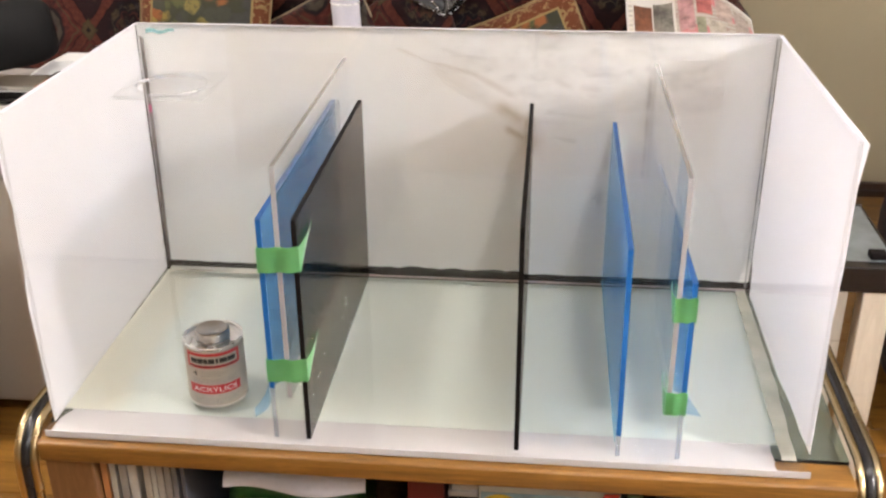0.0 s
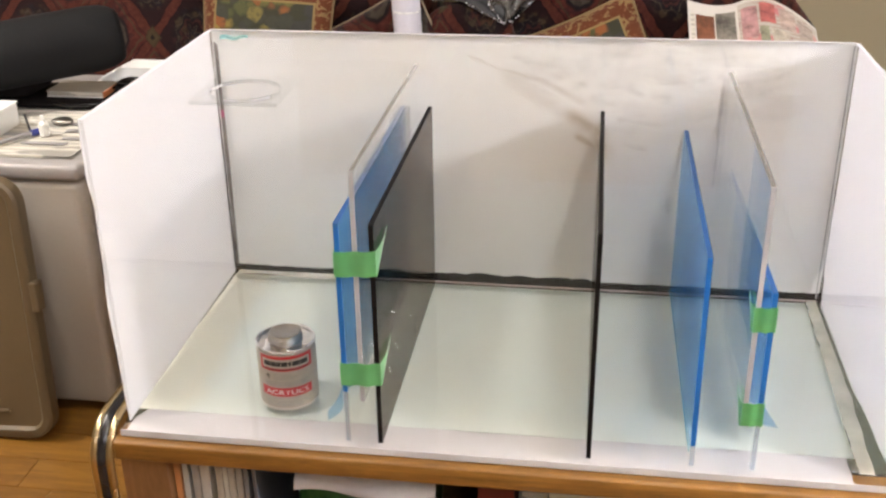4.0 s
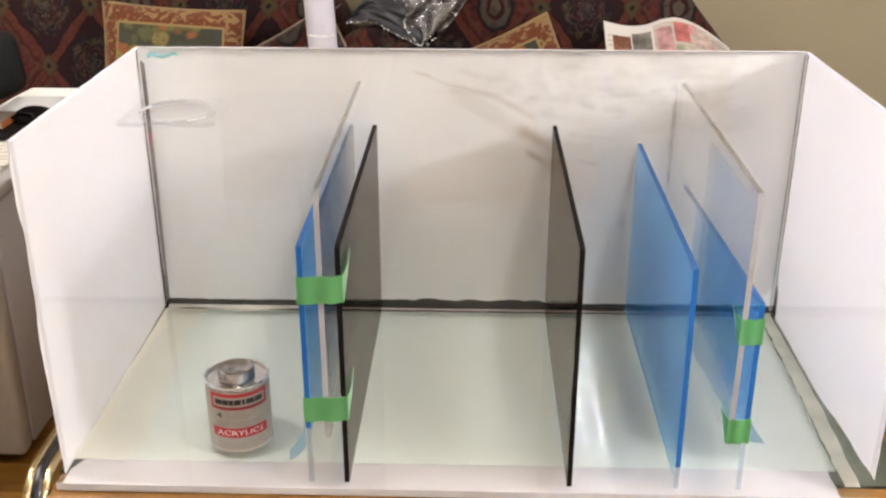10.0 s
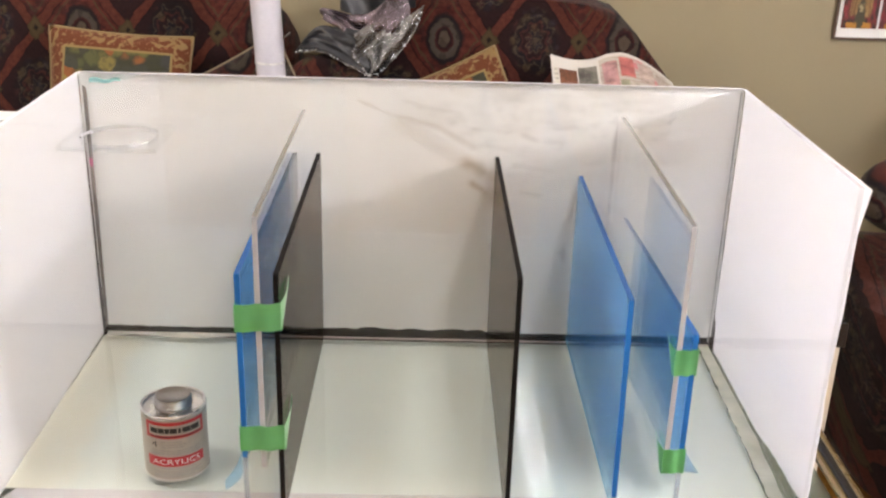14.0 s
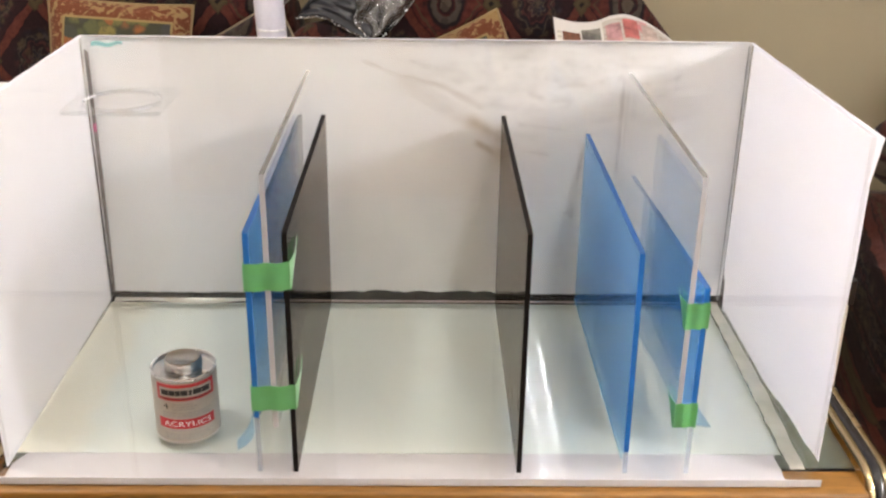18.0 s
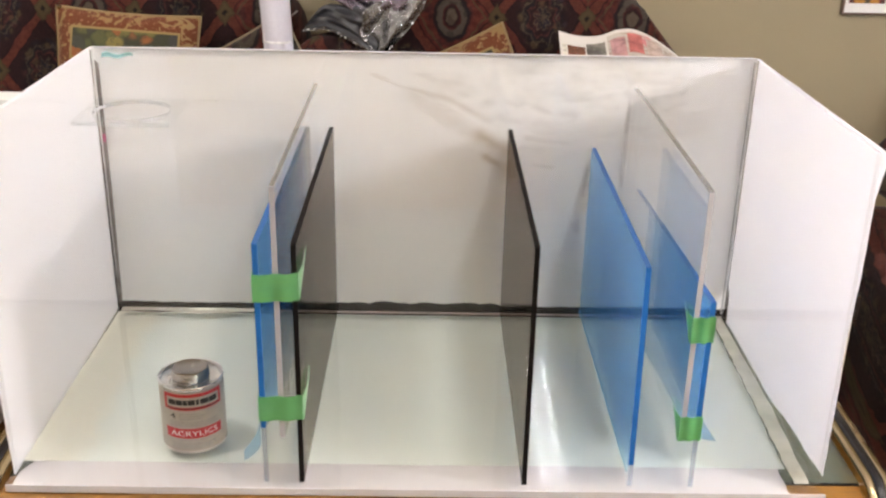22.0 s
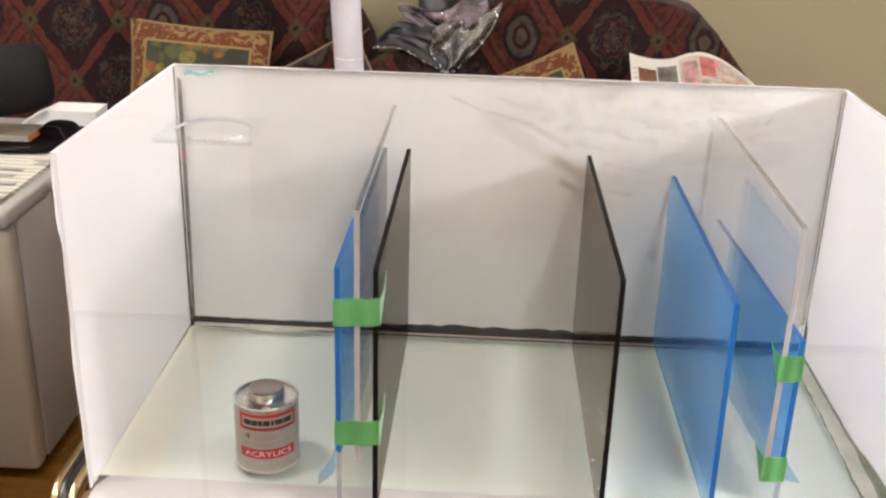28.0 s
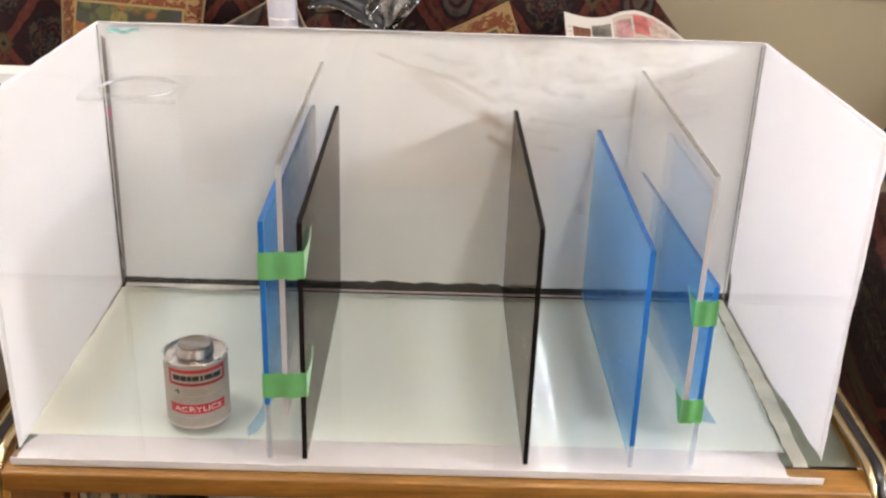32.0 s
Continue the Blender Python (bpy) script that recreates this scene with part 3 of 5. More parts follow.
def skin(f, nu, nv, thick=0.0008):
    """A thin sheet over f(u, v), u and v from 0 to 1, with real thickness."""
    bm = bmesh.new()
    top = [[Vector(f(i / nu, j / nv)) for j in range(nv + 1)] for i in range(nu + 1)]

    def normal(i, j):
        a = top[min(i + 1, nu)][j] - top[max(i - 1, 0)][j]
        b = top[i][min(j + 1, nv)] - top[i][max(j - 1, 0)]
        c = a.cross(b)
        return c.normalized() if c.length > 1e-12 else Vector((0, 0, 1))
    hi = [[bm.verts.new(top[i][j] + normal(i, j) * thick / 2) for j in range(nv + 1)] for i in range(nu + 1)]
    lo = [[bm.verts.new(top[i][j] - normal(i, j) * thick / 2) for j in range(nv + 1)] for i in range(nu + 1)]
    for i in range(nu):
        for j in range(nv):
            bm.faces.new((hi[i][j], hi[i + 1][j], hi[i + 1][j + 1], hi[i][j + 1]))
            bm.faces.new((lo[i][j], lo[i][j + 1], lo[i + 1][j + 1], lo[i + 1][j]))
    for i in range(nu):
        bm.faces.new((hi[i][0], lo[i][0], lo[i + 1][0], hi[i + 1][0]))
        bm.faces.new((hi[i][nv], hi[i + 1][nv], lo[i + 1][nv], lo[i][nv]))
    for j in range(nv):
        bm.faces.new((hi[0][j], hi[0][j + 1], lo[0][j + 1], lo[0][j]))
        bm.faces.new((hi[nu][j], lo[nu][j], lo[nu][j + 1], hi[nu][j + 1]))
    return bm


def lettering(text, size):
    """Flat letters of the built-in font as vertices and faces, centred, in x and y."""
    cu = bpy.data.curves.new("letters", "FONT")
    cu.body, cu.size, cu.align_x, cu.align_y = text, size, "CENTER", "CENTER"
    cu.resolution_u = 3
    ob = new("letters", cu)
    bpy.context.view_layer.update()
    me = ob.evaluated_get(bpy.context.evaluated_depsgraph_get()).to_mesh()
    vs, fs = [v.co.copy() for v in me.vertices], [list(p.vertices) for p in me.polygons]
    bpy.data.objects.remove(ob)
    bpy.data.curves.remove(cu)
    return vs, fs


# ---- the room ----
def build_room():
    r = ROOM
    tagged(part("floor", box(r["x0"], r["x1"], r["y0"], r["y1"], r["z0"] - 0.1, r["z0"] - 0.006), plain("dark_subfloor", (0.035, 0.016, 0.006), 0.8)),
           "honey-brown polished wooden plank floor", "floor", kind="structure")
    tagged(part("ceiling", box(r["x0"], r["x1"], r["y0"], r["y1"], r["z1"], r["z1"] + 0.1), ceiling_paint), "plain pale painted ceiling", "ceiling", kind="structure")
    for name, b in (("wall_north", (r["x0"], r["x1"], r["y1"], r["y1"] + 0.12)), ("wall_south", (r["x0"], r["x1"], r["y0"] - 0.12, r["y0"])),
                    ("wall_west", (r["x0"] - 0.12, r["x0"], r["y0"], r["y1"])), ("wall_east", (r["x1"], r["x1"] + 0.12, r["y0"], r["y1"]))):
        tagged(part(name, box(*b, r["z0"], r["z1"]), wall_paint), "beige painted plaster room wall", "wall", kind="structure")
    tagged(part("baseboard", box(0.9, r["x1"], r["y1"] - 0.016, r["y1"] - 0.001, r["z0"], r["z0"] + 0.028, 0.004), plain("brown_varnish", (0.040, 0.019, 0.009), 0.5, vary=0.3)),
           "thin dark-brown wooden baseboard along the beige wall", "baseboard", kind="structure")


build_room()


def ceiling_light(x, y, r, power):
    t = thing("ceiling_light", "unseen round white ceiling light with a glowing diffuser", "ceiling light", "ceiling lights")
    z = ROOM["z1"]
    part("housing", lathe([(0, z - 0.001), (r + 0.03, z - 0.001), (r + 0.03, z - 0.03), (r + 0.005, z - 0.04), (r + 0.005, z - 0.02), (0, z - 0.02)], 40, (x, y)), card_white, t, smooth=True)
    part("diffuser", lathe([(0, z - 0.045), (r * 0.7, z - 0.043), (r, z - 0.03), (0, z - 0.029)], 40, (x, y)), glowing("lamp_glow", WARM, power), t, "glowing opal diffuser", True)


ceiling_light(-0.30, -0.20, 0.14, LEFT_LAMP)
ceiling_light(0.98, -0.40, 0.14, RIGHT_LAMP)
# wide unseen fill, added to brighten the sofa and refrigerator side
ceiling_light(-1.75, 0.45, 0.40, FAR_FILL)


def floor_lamp(x, y, z):
    """Standing lamp beside the armchair; its low light throws the shadow of the taped sheets on the tank wall."""
    t = thing("floor_lamp", "tall floor lamp with a glowing white drum shade", "lamp")
    f = ROOM["z0"]
    part("base", lathe([(0, f), (0.14, f), (0.14, f + 0.012), (0.03, f + 0.03), (0, f + 0.03)], 32, (x, y)), black_gloss, t, smooth=True)
    part("pole", lathe([(0, f + 0.03), (0.011, f + 0.03), (0.011, z - 0.13), (0, z - 0.13)], 16, (x, y)), brass, t, smooth=True)
    part("shade", lathe([(0.115, z - 0.11), (0.125, z - 0.11), (0.125, z + 0.11), (0.115, z + 0.11), (0.115, z - 0.11)], 40, (x, y)), glowing("shade_glow", COOL, SHADE_LAMP), t, "glowing white drum shade", True)
    part("spider", lathe([(0, z - 0.128), (0.113, z - 0.10), (0.113, z - 0.096), (0, z - 0.122)], 24, (x, y)), brass, t, smooth=True)


floor_lamp(2.60, -0.66, 1.08)


def strip_light():
    """Twin-tube ceiling strip behind the viewer; its mirror image shows on the tank floor."""
    t = thing("strip_light", "white ceiling strip light with two glowing tubes behind cross louvres", "ceiling light")
    z, y0, y1 = ROOM["z1"], -2.72, -1.52
    enamel = plain("grey_enamel", (0.16, 0.16, 0.155), 0.5, vary=0.05)
    part("housing", box(0.925, 1.125, y0 - 0.02, y1 + 0.02, z - 0.055, z - 0.001, 0.004), enamel, t)
    for xa in (0.925, 1.120):
        part("side_panel", box(xa, xa + 0.005, y0 - 0.02, y1 + 0.02, z - 0.118, z - 0.0555, 0.001, 1), enamel, t)
    for ya in (y0 - 0.0195, y1 + 0.0145):
        part("end_cap", box(0.9305, 1.1195, ya, ya + 0.005, z - 0.118, z - 0.0555, 0.001, 1), enamel, t)
    for x in (0.987, 1.062):
        bm = pipe([(x, y0 + (y1 - y0) * k / 6, z - 0.082) for k in range(7)], 0.0125, 16)
        part("tube", bm, glowing("tube_glow", (0.95, 0.965, 0.99), TUBES), t, "glowing tube", True)
        for y in (y0 - 0.012, y1 + 0.001):
            part("socket", box(x - 0.014, x + 0.014, y, y + 0.011, z - 0.096, z - 0.0555, 0.002), card_white, t)
    for k in range(9):
        y = y0 + 0.12 * (k + 1)
        part("louvre", box(0.931, 1.119, y, y + (0.012 if k % 4 == 3 else 0.004), z - 0.116, z - 0.0965, 0.0008, 1), card_white, t, "white cross louvre")
    part("louvre", box(1.021, 1.028, y0, y1, z - 0.0955, z - 0.062, 0.001, 1), card_white, t, "white divider between the tubes")


strip_light()


# ---- the television stand under the tank ----
def build_stand():
    t = thing("media_stand", "oak media stand with a glass top and brass-trimmed black legs", "stand")
    f = ROOM["z0"]
    part("front_rail", box(-0.015, 1.022, -0.014, 0.037, -0.041, -0.0125, 0.004, 3), oak, t, "scratched honey-coloured oak rail", True)
    part("glass_top", box(-0.018, 1.024, 0.0415, 0.560, -0.0185, -0.0125, 0.001), rail_glass, t, "greenish glass top")
    part("gasket", box(-0.016, 1.022, 0.0372, 0.0413, -0.020, -0.0130), black_dull, t)
    part("rear_rail", box(-0.015, 1.022, 0.484, 0.520, -0.0115, 0.040, 0.003), rail_black, t, "black rear rail")
    part("sub_top", box(-0.014, 1.020, 0.040, 0.555, -0.040, -0.030), oak_side, t)
    for x0, x1 in ((-0.012, 0.052), (0.962, 1.020)):
        part("side_panel", box(x0, x1, -0.004, 0.555, f + 0.02, -0.0425, 0.002), oak_side, t)
    part("back_panel", box(0.053, 0.961, 0.535, 0.553, f + 0.06, -0.043), black_dull, t)
    part("shelf", box(0.053, 0.961, -0.005, 0.534, -0.302, -0.284, 0.002), oak_side, t)
    part("bottom_board", box(0.053, 0.961, -0.005, 0.534, f + 0.04, f + 0.058, 0.002), oak_side, t)
    # bent legs: a black core between two brass bars
    for side in (-1, 1):
        xc = 0.503 + side * 0.537
        leg = part("side_leg", bent(xc, 0.0085, 0.0), black_gloss, t, "glossy black bent leg", True)
        for dx in (-0.0105, 0.0105):
            part("brass_bar", bent(xc + dx, 0.0058, 0.0012), brass, leg, "polished brass trim bar", True)


def bent(x, r, lift):
    f = ROOM["z0"]
    path = [(x, 0.56, 0.0 + lift), (x, 0.40, 0.0 + lift), (x, 0.22, -0.001 + lift), (x, 0.06, -0.002 + lift)]
    rad = 0.055
    for i in range(1, 9):
        a = math.pi / 2 * i / 8
        path.append((x, 0.045 - (rad + lift) * math.sin(a), -0.002 - rad + (rad + lift) * math.cos(a)))
    path += [(x, -0.010 - lift, -0.20), (x, -0.010 - lift, f)]
    return pipe(path, r, 12)


build_stand()


# ---- the tank ----
def build_tank():
    t = thing("acrylic_tank", "open-fronted clear acrylic tank backed with white masking paper", "tank")
    th = 0.006
    part("bottom_panel", box(-th, W + th, 0.0, D + th, -0.0100, -0.0004), acrylic_floor, t, "clear acrylic bottom panel")
    part("back_panel", box(-th, W + th, D, D + th, 0.0, H), acrylic_back, t, "clear acrylic back panel")
    part("side_panel", box(-th, 0.0, 0.027, D - 0.0005, 0.0, H), acrylic, t, "clear acrylic side panel")
    part("side_panel", box(W, W + th, 0.0195, D - 0.0005, 0.0, H), acrylic, t, "clear acrylic side panel")
    # papers on the outer faces
    def torn(x):
        """Height of the torn lower edge of the back paper."""
        bumps = 0.0052 * noise.noise(Vector((x * 17, 3.1, 0))) + 0.0044 * noise.noise(Vector((x * 52, 7.7, 0))) + 0.0016 * noise.noise(Vector((x * 160, 1.3, 0)))
        return 0.0108 + 0.0030 * math.exp(-((x - 0.47) / 0.16) ** 2) + (bumps if 0.26 < x < 0.62 else 0.45 * bumps)
    back = [(0.003 + (W + 0.002) * k / 120, torn(0.003 + (W + 0.002) * k / 120)) for k in range(120)] + ragged((W + 0.005, 0.0120), (W + 0.005, H), 14, 0.0003, 4) + ragged((W + 0.005, H), (-0.0055, H + 0.001), 20, 0.0004, 5) + ragged((-0.0055, H + 0.001), (-0.003, 0.0105), 24, 0.0008, 6)
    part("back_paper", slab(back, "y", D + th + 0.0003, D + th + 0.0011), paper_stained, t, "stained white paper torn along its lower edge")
    left = ragged((0.030, -0.0080), (D + 0.0058, -0.0030), 20, 0.0008, 7) + ragged((D + 0.0058, -0.0030), (D + 0.0058, H), 10, 0.0004, 8) + ragged((D + 0.0058, H), (0.026, H + 0.001), 14, 0.0005, 9)
    for k, (p, q) in enumerate(zip(((0.026, H + 0.001), (0.023, 0.35), (0.031, 0.30), (0.028, 0.22), (0.022, 0.17)), ((0.023, 0.35), (0.031, 0.30), (0.028, 0.22), (0.022, 0.17), (0.030, -0.0080)))):
        left += ragged(p, q, 5, 0.0012, 40 + k)
    part("side_paper", slab(left, "x", -th - 0.0011, -th - 0.0003), paper, t, "white masking paper with a ragged front edge")
    right = ragged((0.019, 0.012), (0.15, 0.005), 12, 0.0014, 12) + ragged((0.15, 0.005), (0.22, -0.003), 8, 0.0010, 27) + ragged((0.22, -0.003), (D - 0.010, -0.004), 12, 0.0008, 22) + [(D - 0.010, -0.006), (D - 0.006, 0.040)] + ragged((D + 0.006, 0.052), (D + 0.006, H), 10, 0.0004, 13) + ragged((D + 0.006, H), (0.002, H + 0.004), 14, 0.0006, 14)
    for k, (p, q) in enumerate(zip(((0.002, H + 0.004), (0.018, 0.365), (0.017, 0.28), (0.023, 0.19), (0.019, 0.11)), ((0.018, 0.365), (0.017, 0.28), (0.023, 0.19), (0.019, 0.11), (0.019, 0.012)))):
        right += ragged(p, q, 6, 0.0010, 60 + k)
    part("side_paper", slab(right, "x", W + th + 0.0003, W + th + 0.0011), paper_thin, t, "white masking paper with a ragged lower edge")
    part("front_paper", slab([(-0.005, 0.0), (0.931, 0.0)] + ragged((0.931, 0.0), (0.930, 0.066), 6, 0.002, 17) + ragged((0.930, 0.066), (-0.005, 0.064), 30, 0.0006, 18) + [(0.006, 0.064), (-0.005, 0.040)], "z", -0.0114, -0.0105), paper_rosy, t, "rosy white paper strip along the front edge")
    floor = [(-0.012, 0.0645), (0.939, 0.0665)] + ragged((0.939, 0.0665), (0.947, D), 30, 0.0012, 19) + [(0.946, D + 0.0116), (-0.0075, D + 0.0116)] + ragged((-0.0075, D + 0.0116), (-0.012, 0.0645), 20, 0.0008, 20)
    part("floor_paper", slab(floor, "z", -0.0114, -0.0105), paper_floor, t, "greenish white paper under the bottom panel")
    # bare cut edges that catch the light
    part("front_edge", box(-th, W + th, -0.0012, -0.0001, -0.0098, -0.0006), edge_white, t, "sawn white front edge")
    for x0, yf in ((-th, 0.0265), (W, 0.0190)):
        part("front_edge", box(x0 + 0.0004, x0 + th - 0.0004, yf - 0.001, yf + 0.0002, 0.001, H), acrylic_hazy, t, "sawn clear front edge")
    part("top_edge", box(0.0, W, D + 0.0008, D + th - 0.0004, H + 0.0002, H + 0.0012), edge_white, t)
    for x0 in (-th, W):
        part("top_edge", box(x0 + 0.0004, x0 + th - 0.0004, 0.027 if x0 < 0 else 0.0195, D, H + 0.0002, H + 0.0012), paper_thin, t)
    part("glue_seam", box(0.285, W, D - 0.0042, D - 0.0003, 0.0001, 0.0019), plain("seam_rose", (0.40, 0.335, 0.31), 0.5, vary=0.25, scale=20), t, "pale line of glue along the back")
    part("glue_smear", skin(lambda u, v: (0.003 + 0.285 * u, D - 0.0005 - (0.009 + 0.004 * math.sin(3 + 11 * u)) * v, 0.0006 + 0.0030 * (1 - v) ** 2), 40, 4, 0.0005), sheet_glass("cloudy_glue", (0.90, 0.88, 0.82), 0.06, 0.62, (0.84, 0.81, 0.74), 0.05), t, "cloudy smear of glue along the back", True)
    part("corner_seam", box(W - 0.0020, W - 0.0003, D - 0.0016, D - 0.0003, 0.006, H - 0.004), plain("seam_grey", (0.40, 0.385, 0.375), 0.6, vary=0.6, scale=30), t, "dirty grey line of glue in the corner")
    part("corner_seam", slab([(0.0004, 0.013), (0.0040, 0.013), (0.0062, 0.20), (0.0066, 0.395), (0.0010, 0.400), (0.0004, 0.20)], "y", D - 0.0016, D - 0.0003), plain("corner_grey", (0.185, 0.160, 0.147), 0.7, vary=0.55, scale=26), t, "dusty grey gap in the corner")
    part("glue_bead", skin(lambda u, v: ((1 - u) * (0.9345 + 0.0085 * v + 0.0008 * math.sin(47 * v) + 0.0006 * math.sin(101 * v)) + u * (0.9595 - 0.007 * max(0.0, 0.42 - v) / 0.42 + 0.0008 * math.sin(37 * v) * (v < 0.5)),
                                         0.019 + 0.449 * v, 0.0004 + 0.0006 * math.sin(math.pi * u) * (1.2 + 0.4 * math.sin(31 * v))), 6, 90, 0.0004), glue, t, "yellowish bead of glue along the wall", True)
    # white beads that draw the glints along the glued back seam
    for x in (0.0640, 0.0700, 0.0770, 0.0960):
        part("glue_drop", puff(x, D - 0.0042, 0.0026, 0.0021, 0.0012, 0.0013, 2.0, 0.0, 10, 6), edge_white, t, "white bead in place of a glint on the glue", True)
    part("pink_mark", box(0.0012, 0.0058, D - 0.0024, D - 0.0017, 0.2770, 0.2890), plain("pink_ink", (0.45, 0.11, 0.20), 0.6), t, "small pink pen mark")
    part("marker_scribble", skin(lambda u, v: (0.012 + 0.045 * u, D - 0.0016, H - 0.007 - 0.007 * v * (1 - 0.4 * u) + 0.002 * math.sin(9 * u)), 10, 3), teal, t, "teal marker scribble")


build_tank()


def sock_plate():
    """Corner plate with a round hole."""
    bm = bmesh.new()
    n, cx, cy, r = 64, 0.067, 0.408, 0.054
    x0, x1, y0, y1 = 0.0005, 0.135, 0.341, 0.4715
    z0, z1 = 0.3385, 0.3445
    rings = []
    for z in (z0, z1):
        inner, outer = [], []
        for i in range(n):
            a = 2 * math.pi * (i + 0.5) / n
            c, s = math.cos(a), math.sin(a)
            inner.append(bm.verts.new((cx + r * c, cy + r * s, z)))
            k = min(((x1 if c > 0 else x0) - cx) / c if abs(c) > 1e-9 else 9, ((y1 if s > 0 else y0) - cy) / s if abs(s) > 1e-9 else 9)
            outer.append(bm.verts.new((cx + k * c, cy + k * s, z)))
        rings.append((inner, outer))
    for i in range(n):
        j = (i + 1) % n
        (a, b), (c, d) = rings
        bm.faces.new((a[i], b[i], b[j], a[j]))
        bm.faces.new((c[i], c[j], d[j], d[i]))
        bm.faces.new((a[i], a[j], c[j], c[i]))
        bm.faces.new((b[i], d[i], d[j], b[j]))
    t = thing("corner_plate", "clear acrylic corner plate with a round hole, glued to the tank", "plate")
    part("plate", bm, acrylic_hazy, t)
    ring = lathe([(r - 0.0008, z0), (r - 0.0002, z0), (r - 0.0002, z1), (r - 0.0008, z1), (r - 0.0008, z0)], 64, (cx, cy))
    part("hole_rim", ring, rim_clear, t, "bright sawn rim of the hole", True)
    part("front_edge", box(x0, x1, y0 - 0.0010, y0 - 0.0002, z0, z1), acrylic_hazy, t)
    # short white arcs laid on the rim as its highlights
    for a0, a1 in ((-108, -84), (-62, -30), (150, 186)):
        bm = pipe([(cx + (r - 0.0012) * math.cos(radians(a0 + (a1 - a0) * k / 10)), cy + (r - 0.0012) * math.sin(radians(a0 + (a1 - a0) * k / 10)), z0 + 0.0025) for k in range(11)], 0.0021, 6)
        part("rim_chip", bm, edge_white, t, "white arc painted as a highlight on the rim", True)


sock_plate()


# ---- loose sheets inside the tank ----
TH = 0.006


def sheet(name, label, x, z0, z1, core, front, front_from=None, y0=0.012, y1=0.466, top=None):
    t = thing(name, label, "acrylic sheet")
    h = TH / 2
    zf = z0 if front_from is None else front_from
    part("pane", box(x - h, x + h, y0, y1, z0, z1), core, t)
    part("front_edge", box(x - h, x + h, y0 - 0.0012, y0 - 0.0002, zf, z1), front, t)
    if zf > z0:
        part("front_edge", box(x - h, x + h, y0 - 0.0012, y0 - 0.0002, z0, zf - 0.0002), edge_pale, t, "bare clear lower edge")
    part("top_edge", box(x - h, x + h, y0, y1, z1 + 0.0002, z1 + 0.0010), top or front, t)
    return t


def film_on(t, x, side, zf, zb, z1, y0=0.0122, y1=0.458, seed=1):
    xa = x + side * (TH / 2 + 0.0003)
    xb = x + side * (TH / 2 + 0.0009)
    pts = [(y0, zf)] + ragged((y0, zf), (y0 + 0.06, zf * 0.5 + zb * 0.5), 6, 0.0015, seed)[1:] + ragged((y0 + 0.06, zf * 0.5 + zb * 0.5), (y1, zb), 24, 0.0009, seed + 1)
    pts += ragged((y1, zb), (y1 + 0.003, z1), 16, 0.0016, seed + 2) + [(y1 + 0.003, z1), (y0, z1)]
    part("film", slab(pts, "x", min(xa, xb), max(xa, xb)), film, t, "translucent blue protective film, peeling at the bottom")


XA, XB, XC, XD, XE, XG, XF = 0.300, 0.3215, 0.342, 0.607, 0.733, 0.789, 0.806
a_sheet = sheet("filmed_sheet", "acrylic sheet with peeling blue film, taped upright beside a smoked sheet", XA, 0.0, 0.306, acrylic_sheet, edge_blue, 0.075, top=edge_blue_top)
film_on(a_sheet, XA, -1, 0.075, 0.020, 0.306, seed=31)
film_on(a_sheet, XA, 1, 0.078, 0.024, 0.306, seed=36)
part("film_flap", skin(lambda u, v: (XA - 0.004 - 0.020 * u * u, 0.011 - 0.004 * u, 0.090 - 0.044 * u - 0.034 * v * (1 - 0.6 * u)), 10, 4), film, a_sheet, "loose curled corner of blue film")
sheet("clear_sheet", "tall clear acrylic sheet taped between two sheets, off the floor", XB, 0.062, 0.372, acrylic_sheet, edge_frost, top=edge_top)
sheet("smoked_sheet", "dark smoked acrylic sheet with black edges, taped to a clear sheet", XC, 0.0, 0.306, smoke, edge_black)
sheet("smoked_sheet", "dark smoked acrylic sheet with black edges standing alone", XD, 0.0, 0.307, smoke, edge_black)
e_sheet = sheet("filmed_sheet", "acrylic sheet with blue film standing alone on the tank floor", XE, 0.0, 0.285, acrylic_sheet, edge_blue, 0.030, top=edge_blue_top)
film_on(e_sheet, XE, -1, 0.026, 0.014, 0.285, seed=41)
film_on(e_sheet, XE, 1, 0.028, 0.012, 0.285, seed=45)
# pale pipe along the film's lower edge, coloured as the light caught there
part("film_edge", pipe([(XE - TH / 2 - 0.0011, 0.014 + 0.444 * k / 24, 0.0190 - 0.0055 * k / 24 + 0.0006 * math.sin(2.1 * k)) for k in range(25)], 0.0010, 6), film_highlight, e_sheet, "film edge in pale turquoise for the light it catches", True)
sheet("clear_sheet", "tall clear acrylic sheet taped to a short blue one", XG, 0.064, 0.373, acrylic_sheet, edge_frost, top=edge_top)
f_sheet = sheet("filmed_sheet", "short acrylic sheet with blue film taped to a tall clear sheet", XF, 0.0, 0.244, acrylic_sheet, edge_blue, 0.098, top=edge_blue_top)
film_on(f_sheet, XF, 1, 0.098, 0.020, 0.244, y1=0.37, seed=51)
film_on(f_sheet, XF, -1, 0.096, 0.022, 0.244, y1=0.36, seed=57)
part("film_flap", skin(lambda u, v: (XF + 0.004 + 0.019 * u, 0.011 - 0.002 * u, 0.068 + 0.026 * v * (1 - u) - 0.002 * u), 8, 4), film, f_sheet, "loose pointed corner of blue film")


def lower_back(t, top, drop):
    """Saws the top of a sheet on a slight slope, lower at the back."""
    for o in t.children:
        for v in o.data.vertices:
            limit = top - drop * (v.co.y - 0.012) / 0.454
            if v.co.z > limit:
                v.co.z = limit + max(0.0, v.co.z - top)


